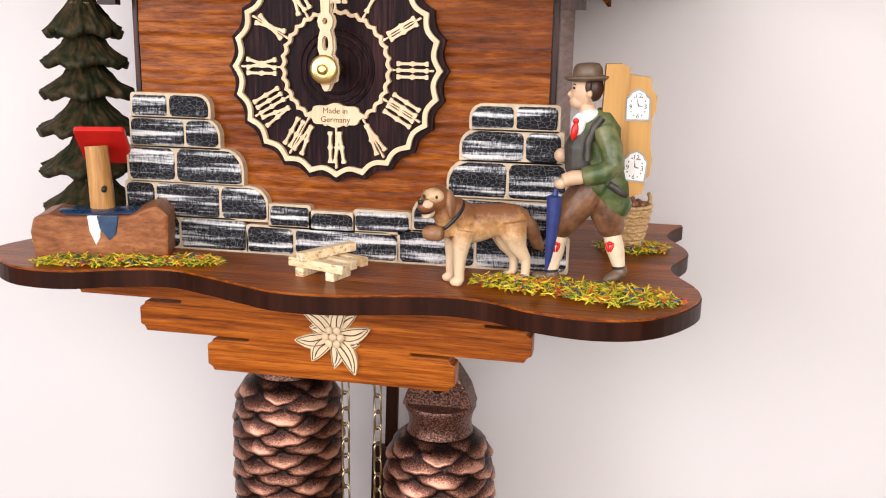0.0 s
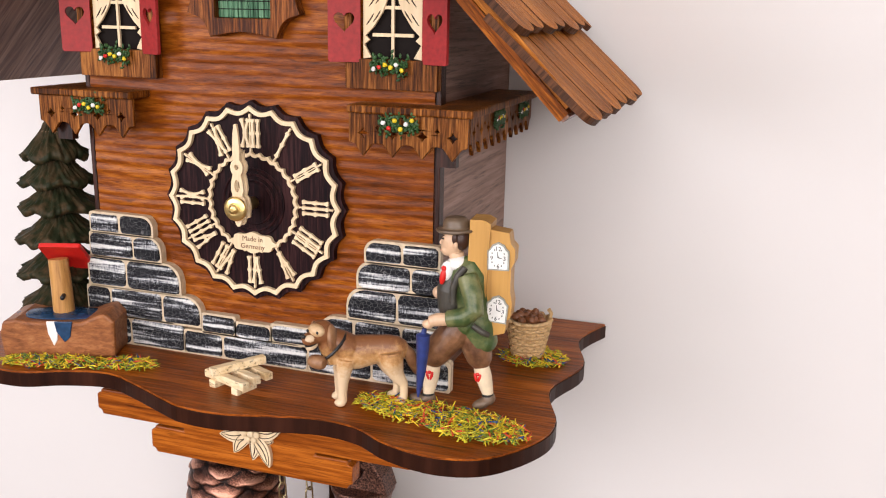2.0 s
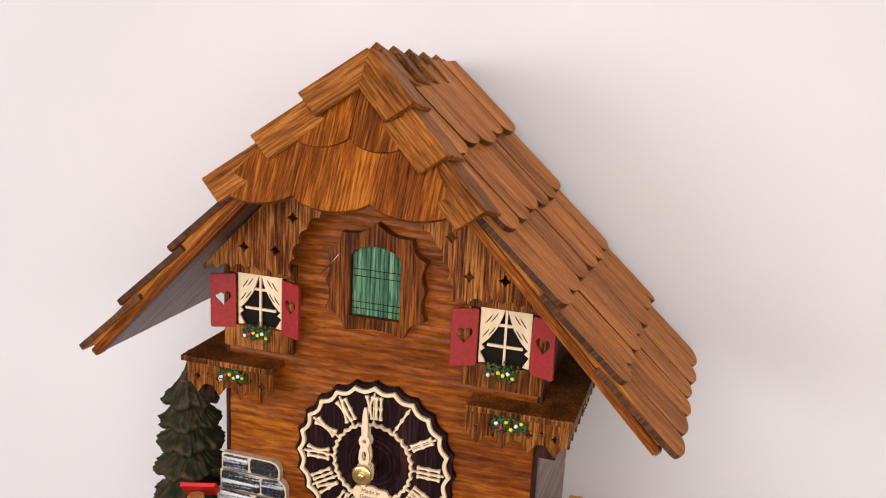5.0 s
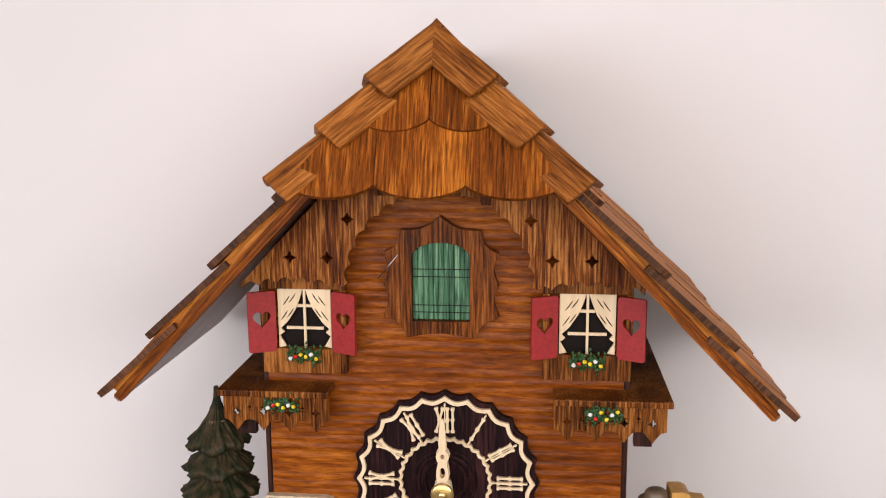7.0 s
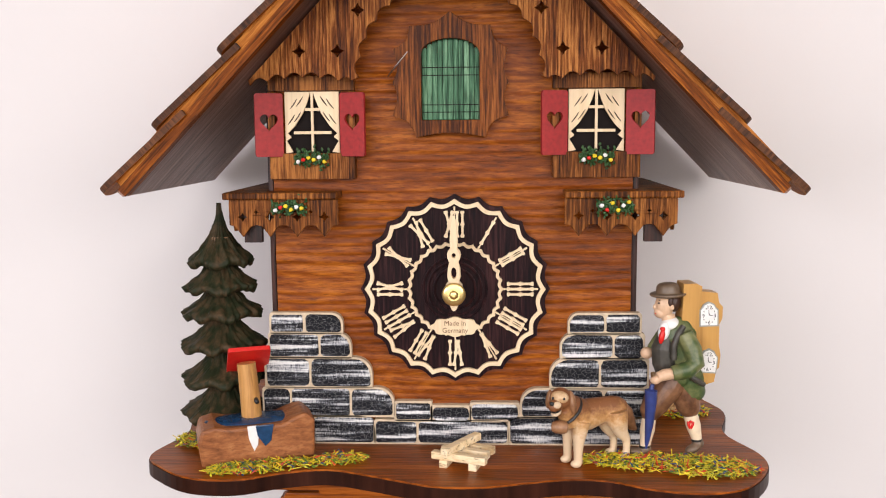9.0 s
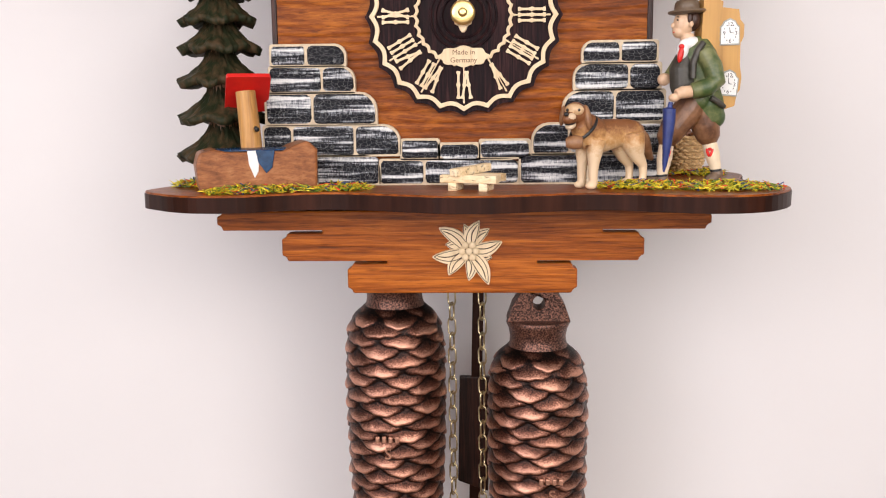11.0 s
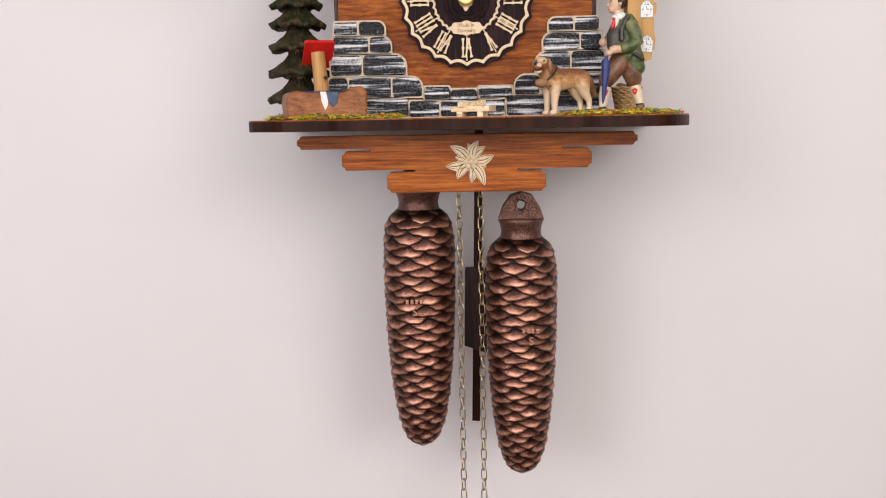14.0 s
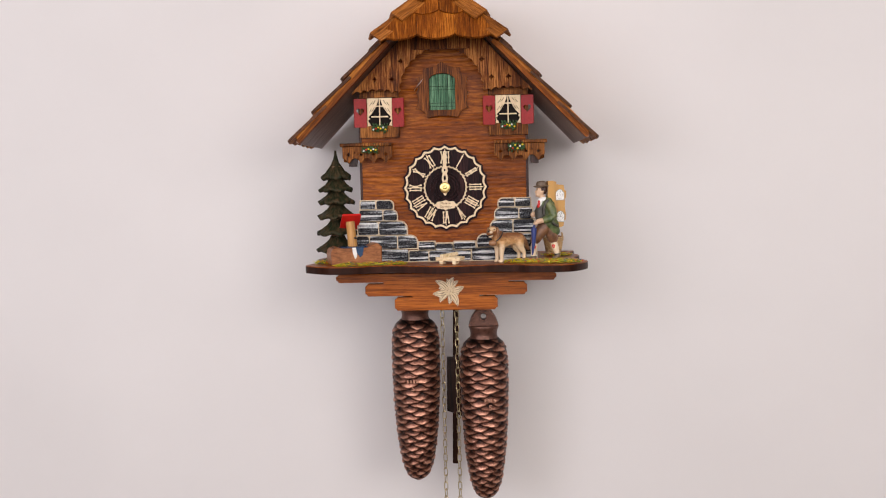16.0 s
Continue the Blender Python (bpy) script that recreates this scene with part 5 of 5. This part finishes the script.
def walker():
    """The carved pedlar with clocks on his back: one plain painted mesh."""
    bm = bmesh.new()
    mats = [SKIN, HAT, HAIR, COAT, VEST, BREECH, SOCK, BOOT, BRIGHTRED, PACKW, WHITE, UMBRELLA, IRON, CLOCKRIM]
    S, HT, HR, CO, VE, BR, SO, BO, RD, PK, WH, UM, IR, GR = range(14)
    Y = 0.0055

    def melt(build, index, voxel=0.00042, rounds=4):
        """Joins the limbs that share a colour into one soft form."""
        b = bmesh.new()
        build(b)
        take(fuse(b, voxel, rounds), index, True)

    def take(b, index, soft):
        """Adds a finished form to the figure in one colour."""
        for f in b.faces:
            f.material_index, f.smooth = index, soft
        me = bpy.data.meshes.new("limb")
        b.to_mesh(me)
        b.free()
        bm.from_mesh(me)
        bpy.data.meshes.remove(me)

    def breeches(b):
        tube([(0.1065, Y, 0.0420), (0.1035, Y - 0.002, 0.0345), (0.0970, Y - 0.003, 0.0265), (0.0944, Y - 0.003, 0.0215), (0.0942, Y - 0.003, 0.0185)], [0.0072, 0.0070, 0.0064, 0.0052, 0.0034], b, 0, 18, 0.92)
        tube([(0.1085, Y + 0.001, 0.0420), (0.1105, Y + 0.001, 0.0345), (0.1128, Y + 0.001, 0.0270), (0.1142, Y + 0.001, 0.0218), (0.1146, Y + 0.001, 0.0190)], [0.0070, 0.0072, 0.0066, 0.0054, 0.0034], b, 0, 18, 0.92)
        ball((0.1070, Y, 0.0390), (0.0084, 0.0072, 0.0060), b)
    melt(breeches, BR)
    for knee, ankle in (((0.0942, Y - 0.003, 0.0195), (0.0924, Y - 0.003, 0.0050)), ((0.1146, Y + 0.001, 0.0200), (0.1182, Y + 0.001, 0.0070))):
        mid = [0.55 * k + 0.45 * a for k, a in zip(knee, ankle)]
        tube([knee, mid, ankle], [0.0034, 0.0036, 0.0024], bm, SO, 14)
        tube([(ankle[0], ankle[1], ankle[2] - 0.0006), (ankle[0] - 0.0001, ankle[1], ankle[2] + 0.0004)], [0.0027, 0.0027], bm, IR, 12)
        for dx in (-1, 1):
            ball((knee[0] - 0.0004 + dx * 0.0009, knee[1] - 0.0033, knee[2] - 0.0048), (0.0007, 0.0006, 0.0021), bm, RD, turn=(0, dx * 18, 0), seg=8, rings=6)
        ball((knee[0] - 0.0004, knee[1] - 0.0034, knee[2] - 0.0032), (0.0010, 0.0007, 0.0008), bm, RD, seg=8, rings=6)

    def shoes(b):
        ball((0.0926, Y - 0.003, 0.0032), (0.0030, 0.0028, 0.0030), b)
        ball((0.0884, Y - 0.004, 0.0024), (0.0046, 0.0027, 0.0020), b, turn=(0, 8, 8))
        ball((0.1186, Y + 0.001, 0.0052), (0.0030, 0.0028, 0.0032), b)
        ball((0.1158, Y - 0.001, 0.0030), (0.0042, 0.0028, 0.0022), b, turn=(0, -22, 12))
    melt(shoes, BO)

    def coat(b):
        tube([(0.1140, Y + 0.001, 0.0300), (0.1125, Y, 0.0370), (0.1105, Y, 0.0450), (0.1085, Y, 0.0530), (0.1078, Y, 0.0595), (0.1062, Y, 0.0640), (0.1045, Y, 0.0662)], [0.0074, 0.0080, 0.0080, 0.0084, 0.0088, 0.0070, 0.0035], b, 0, 22, 0.80)
        ball((0.1160, Y + 0.001, 0.0315), (0.0056, 0.0058, 0.0056), b, turn=(0, 20, 0))
        ball((0.1080, Y - 0.002, 0.0395), (0.0062, 0.0060, 0.0056), b, turn=(0, 35, 0))
        tube([(0.1092, Y - 0.0060, 0.0612), (0.1128, Y - 0.0085, 0.0540), (0.1140, Y - 0.0100, 0.0478), (0.1100, Y - 0.0112, 0.0448), (0.1030, Y - 0.0112, 0.0432)], [0.0042, 0.0044, 0.0044, 0.0042, 0.0036], b, 0, 16)
        tube([(0.1030, Y + 0.0060, 0.0590), (0.0988, Y + 0.0072, 0.0520), (0.0965, Y + 0.0060, 0.0498)], [0.0040, 0.0038, 0.0032], b, 0, 14)
    melt(coat, CO)

    def vest(b):
        tube([(0.1035, Y - 0.001, 0.0400), (0.1015, Y - 0.001, 0.0460), (0.1012, Y - 0.001, 0.0530), (0.1030, Y - 0.0005, 0.0600)], [0.0056, 0.0062, 0.0064, 0.0048], b, 0, 18, 0.92)
    melt(vest, VE)
    # shirt collar and red tie
    ball((0.1036, Y - 0.0006, 0.0646), (0.0050, 0.0050, 0.0034), bm, WH, turn=(0, -14, 0), seg=18, rings=10)
    ball((0.1000, Y - 0.0044, 0.0618), (0.0028, 0.0018, 0.0046), bm, WH, turn=(0, 8, 0))
    ball((0.0992, Y - 0.0056, 0.0632), (0.0013, 0.0012, 0.0012), bm, RD)
    ball((0.0988, Y - 0.0058, 0.0596), (0.0014, 0.0012, 0.0036), bm, RD, turn=(0, 10, 0))
    # braided strap over the shoulder and belt behind the arm
    tube([(0.1086, Y - 0.0066, 0.0648), (0.1060, Y - 0.0078, 0.0612), (0.1042, Y - 0.0080, 0.0560), (0.1042, Y - 0.0082, 0.0490)], [0.0015, 0.0016, 0.0016, 0.0014], bm, VE, 8)
    tube([(0.1128, Y - 0.0072, 0.0402), (0.1168, Y - 0.0070, 0.0378), (0.1192, Y - 0.0050, 0.0362)], [0.0014, 0.0014, 0.0012], bm, VE, 8)

    def skin(b):
        tube([(0.1034, Y - 0.0112, 0.0432), (0.0990, Y - 0.0124, 0.0428), (0.0958, Y - 0.0130, 0.0418)], [0.0027, 0.0029, 0.0024], b, 0, 12)
        ball((0.0950, Y - 0.0128, 0.0404), (0.0026, 0.0022, 0.0020), b)
        ball((0.0938, Y + 0.0050, 0.0490), (0.0032, 0.0024, 0.0030), b)
    melt(skin, S, 0.0004, 3)

    def head(b):
        tube([(0.1034, Y, 0.0640), (0.1026, Y, 0.0690)], [0.0034, 0.0032], b, 0, 14)
        ball((0.1010, Y, 0.0738), (0.0047, 0.0043, 0.0062), b, 0, turn=(0, 6, 0), seg=20, rings=14)
        ball((0.0992, Y - 0.0002, 0.0702), (0.0034, 0.0033, 0.0030), b, 0, seg=16, rings=10)
        ball((0.0962, Y - 0.0004, 0.0730), (0.0011, 0.0009, 0.0013), b, 0, turn=(0, 20, 0), seg=10, rings=8)
        ball((0.1036, Y - 0.0042, 0.0732), (0.0011, 0.0008, 0.0015), b, 0, seg=10, rings=8)
    melt(head, S, 0.00032, 3)
    for dy in (-0.0030, 0.0016):
        ball((0.0976, Y + dy, 0.0752), (0.0005, 0.0006, 0.0004), bm, IR, seg=8, rings=6)
        ball((0.0978, Y + dy, 0.0766), (0.0005, 0.0009, 0.0002), bm, HR, seg=8, rings=6)
    ball((0.0966, Y - 0.0012, 0.0699), (0.0006, 0.0011, 0.0004), bm, RD, seg=8, rings=6)
    ball((0.1048, Y + 0.0003, 0.0752), (0.0037, 0.0045, 0.0050), bm, HR, seg=18, rings=12)
    ball((0.1030, Y - 0.0038, 0.0758), (0.0013, 0.0010, 0.0026), bm, HR, seg=10, rings=8)
    hat = bmesh.new()
    lathe([(0.0062, -0.0008), (0.0080, -0.0003), (0.0087, 0.0003), (0.0084, 0.0010), (0.0062, 0.0010), (0.0057, 0.0014), (0.0056, 0.0026), (0.0053, 0.0043), (0.0043, 0.0055), (0.0024, 0.0060), (0.0006, 0.0059)], (0, 0, 0), hat, HT, 28)
    for v in hat.verts:
        v.co = pose(0.1024, Y, 0.0786, 0, -3, 0) @ Vector((v.co.x, v.co.y * 0.92, v.co.z))
    take(hat, HT, True)
    # pack: a shaped back board, a broad front board with two little clocks
    M = pose(0.1138, Y + 0.0060, 0.0352, 0, 3, 4)

    def slab(loop, y, depth):
        b = plate(loop, [], depth, M @ Matrix.Translation((0, y, 0)) @ FRONT)
        bmesh.ops.bevel(b, geom=[e for e in b.edges if len(e.link_faces) == 2 and e.calc_face_angle(0) > 0.6], offset=0.0006, segments=2, affect="EDGES")
        take(b, PK, False)
    slab([(-0.0052, 0.0010), (0.0016, 0.0000), (0.0010, 0.0480), (-0.0020, 0.0492), (-0.0078, 0.0488), (-0.0074, 0.0300)], -0.0088, 0.0120)
    slab([(0.0004, -0.0020), (0.0105, 0.0018), (0.0112, 0.0075), (0.0124, 0.0090), (0.0126, 0.0150), (0.0114, 0.0200), (0.0108, 0.0300), (0.0120, 0.0330), (0.0118, 0.0385), (0.0098, 0.0405), (0.0088, 0.0450), (0.0010, 0.0456)], -0.0080, 0.0085)
    for x, z, tilt in ((0.0052, 0.0345, -4), (0.0066, 0.0118, 2)):
        w = 0.0046
        F = M @ Matrix.Translation((x, -0.0080, z)) @ pose(0, 0, 0, 0, tilt, 0) @ FRONT
        loop = [(-w, -0.0056), (w, -0.0056), (w, 0.0026), (w * 0.75, 0.0036), (w * 0.55, 0.0052), (0.0, 0.0064), (-w * 0.55, 0.0052), (-w * 0.75, 0.0036), (-w, 0.0026)]
        plate(loop, [], 0.0008, F @ Matrix.Translation((0, 0, 0.0008)), bm, GR)
        plate([(u * 0.86, v * 0.88) for u, v in loop], [], 0.0006, F @ Matrix.Translation((0, 0, 0.0011)), bm, WH)
        for text, u, v in (("12", 0.0, 0.0036), ("3", 0.0027, -0.0004), ("6", 0.0, -0.0038), ("9", -0.0027, -0.0004)):
            letters(bm, text, 0.0026, F @ Matrix.Translation((u, v, 0.00118)), IR)
        for k in (1, 2, 4, 5, 7, 8, 10, 11):
            a = math.pi * k / 6
            u, v = 0.0029 * math.sin(a), -0.0002 + 0.0038 * math.cos(a)
            plate([(u - 0.0002, v - 0.0003), (u + 0.0002, v - 0.0003), (u + 0.0002, v + 0.0003), (u - 0.0002, v + 0.0003)], [], 0.0002, F @ Matrix.Translation((0, 0, 0.0012)), bm, IR)
        for dx, dz in ((-0.0003, 0.0024), (0.0017, -0.0003)):
            n2 = Vector((-dz, dx)).normalized() * 0.00022
            plate([(-n2.x, -n2.y), (dx - n2.x * 0.4, dz - n2.y * 0.4), (dx + n2.x * 0.4, dz + n2.y * 0.4), (n2.x, n2.y)], [], 0.0002, F @ Matrix.Translation((0, 0, 0.00122)), bm, IR)
    # folded umbrella
    tube([(0.0936, Y - 0.0130, 0.0385), (0.0932, Y - 0.0130, 0.0362), (0.0930, Y - 0.0130, 0.0355), (0.0930, Y - 0.0130, 0.0300), (0.0925, Y - 0.0130, 0.0200), (0.0916, Y - 0.0132, 0.0110), (0.0912, Y - 0.0132, 0.0072)], [0.0010, 0.0012, 0.0030, 0.0028, 0.0021, 0.0012, 0.0004], bm, UM, 9)
    for v in bm.verts:
        v.co.x += 0.0010
    return solo("pedlar_figurine", bm, mats, (0.108, 0.006, 0), "painted figurine of a walking pedlar with a clock pack", "figurine", smooth=True)


walker()


def dog():
    """The dog figure, head turned to the room: one plain painted mesh."""
    bm = bmesh.new()
    F, BK, PL, IR, C = range(5)
    M = pose(0.0675, -0.0060, 0, 0, 0, 24)

    def P3(x, y, z):
        return tuple(M @ Vector((x, y, z)))
    # own x: chest at -0.015, rump at 0.017
    spine = [(-0.0150, 0.0225, 0.0012), (-0.0142, 0.0226, 0.0040), (-0.0118, 0.0228, 0.0066), (-0.0080, 0.0232, 0.0076), (-0.0030, 0.0238, 0.0075), (0.0015, 0.0245, 0.0068),
             (0.0055, 0.0250, 0.0062), (0.0095, 0.0250, 0.0062), (0.0130, 0.0244, 0.0060), (0.0155, 0.0236, 0.0050), (0.0170, 0.0228, 0.0032), (0.0176, 0.0224, 0.0008)]
    tube([P3(x, 0, z) for x, z, _ in spine], [r for _, _, r in spine], bm, 0, 24, 0.80)
    head = (0.0508, -0.0162, 0.0334)
    tube([P3(-0.0070, 0.0, 0.0250), P3(-0.0108, -0.0005, 0.0272), (0.0536, -0.0135, 0.0300), (0.0518, -0.0150, 0.0318)], [0.0064, 0.0064, 0.0056, 0.0050], bm, 0, 20)
    ball((head[0] + 0.0004, head[1] + 0.0004, head[2] + 0.0004), (0.0054, 0.0056, 0.0052), bm, 0, seg=22, rings=14)
    ball((head[0] - 0.0024, head[1] - 0.0040, head[2] - 0.0014), (0.0034, 0.0044, 0.0030), bm, 0, turn=(8, 0, -30), seg=18, rings=12)
    tube([(head[0] + 0.002, head[1] + 0.001, head[2] - 0.004), P3(-0.0125, -0.001, 0.0215)], [0.0042, 0.0052], bm, 0, 16)
    for x, y in ((-0.0098, -0.0040), (-0.0112, 0.0036)):
        tube([P3(x + 0.001, y * 0.8, 0.0215), P3(x, y, 0.0165), P3(x - 0.0004, y, 0.0110), P3(x - 0.0006, y, 0.0060), P3(x - 0.0004, y, 0.0022)], [0.0048, 0.0036, 0.0025, 0.0021, 0.0020], bm, 0, 16)
        ball(P3(x - 0.0016, y, 0.0018), (0.0027, 0.0021, 0.0018), bm, 0)
    for x, y in ((0.0125, -0.0036), (0.0098, 0.0036)):
        tube([P3(x - 0.002, y * 0.8, 0.0245), P3(x - 0.0014, y, 0.0190), P3(x + 0.0006, y, 0.0140), P3(x + 0.0036, y, 0.0098), P3(x + 0.0038, y, 0.0060), P3(x + 0.0034, y, 0.0024)],
             [0.0056, 0.0050, 0.0033, 0.0021, 0.0018, 0.0018], bm, 0, 16)
        ball(P3(x + 0.0020, y, 0.0019), (0.0029, 0.0022, 0.0019), bm, 0)
    bm = fuse(bm, 0.00042, 5)
    for f in bm.faces:
        f.material_index, f.smooth = C, True
    # muzzle, open jaw, nose, eyes
    ball((head[0] - 0.0024, head[1] - 0.0046, head[2] - 0.0012), (0.0030, 0.0036, 0.0025), bm, PL, turn=(8, 0, -30), seg=18, rings=12)
    ball((head[0] - 0.0004, head[1] - 0.0030, head[2] + 0.0020), (0.0043, 0.0030, 0.0030), bm, F, turn=(20, 0, -20), seg=18, rings=12)
    ball((head[0] - 0.0020, head[1] - 0.0042, head[2] - 0.0047), (0.0023, 0.0030, 0.0014), bm, PL, turn=(22, 0, -30))
    ball((head[0] - 0.0022, head[1] - 0.0045, head[2] - 0.0036), (0.0024, 0.0031, 0.0005), bm, IR, turn=(14, 0, -30))
    ball((head[0] - 0.0043, head[1] - 0.0078, head[2] + 0.0003), (0.0011, 0.0009, 0.0010), bm, IR, seg=10, rings=7)
    for dx, dy in ((-0.0036, -0.0050), (0.0014, -0.0060)):
        ball((head[0] + dx, head[1] + dy, head[2] + 0.0021), (0.0006, 0.0005, 0.0007), bm, IR, seg=8, rings=6)
    # hanging ears
    ball((head[0] - 0.0050, head[1] + 0.0022, head[2] - 0.0004), (0.0014, 0.0026, 0.0046), bm, BK, turn=(0, 8, 0))
    ball((head[0] + 0.0056, head[1] - 0.0002, head[2] - 0.0014), (0.0019, 0.0036, 0.0058), bm, BK, turn=(-6, -10, 0), seg=16, rings=12)
    axis = Vector((-0.55, -0.35, 0.62)).normalized()
    side = axis.cross(Vector((0, 0, 1))).normalized()
    over = side.cross(axis)
    mid = Vector((0.0552, -0.0128, 0.0272))
    tube([mid + side * 0.0066 * math.cos(a) + over * 0.0074 * math.sin(a) for a in (2 * math.pi * k / 28 for k in range(29))], 0.0007, bm, IR, 6, cap=False)
    # keg under the chin
    tube([(0.0472, -0.0186, 0.0212), (0.0486, -0.0190, 0.0213), (0.0508, -0.0194, 0.0214), (0.0530, -0.0198, 0.0213), (0.0542, -0.0200, 0.0212)], [0.0022, 0.0029, 0.0032, 0.0029, 0.0022], bm, BK, 14)
    tube([P3(0.0150, 0, 0.0262), P3(0.0186, 0, 0.0225), P3(0.0206, 0.001, 0.0180), P3(0.0226, 0.002, 0.0140), P3(0.0250, 0.002, 0.0122)], [0.0024, 0.0027, 0.0027, 0.0023, 0.0009], bm, BK, 12)
    return solo("dog_figurine", bm, [DOGFUR, DOGBACK, DOGPALE, IRON, DOGCOAT], (0.063, -0.007, 0), "painted figurine of a standing tan dog with a collar", "figurine", smooth=True)


dog()
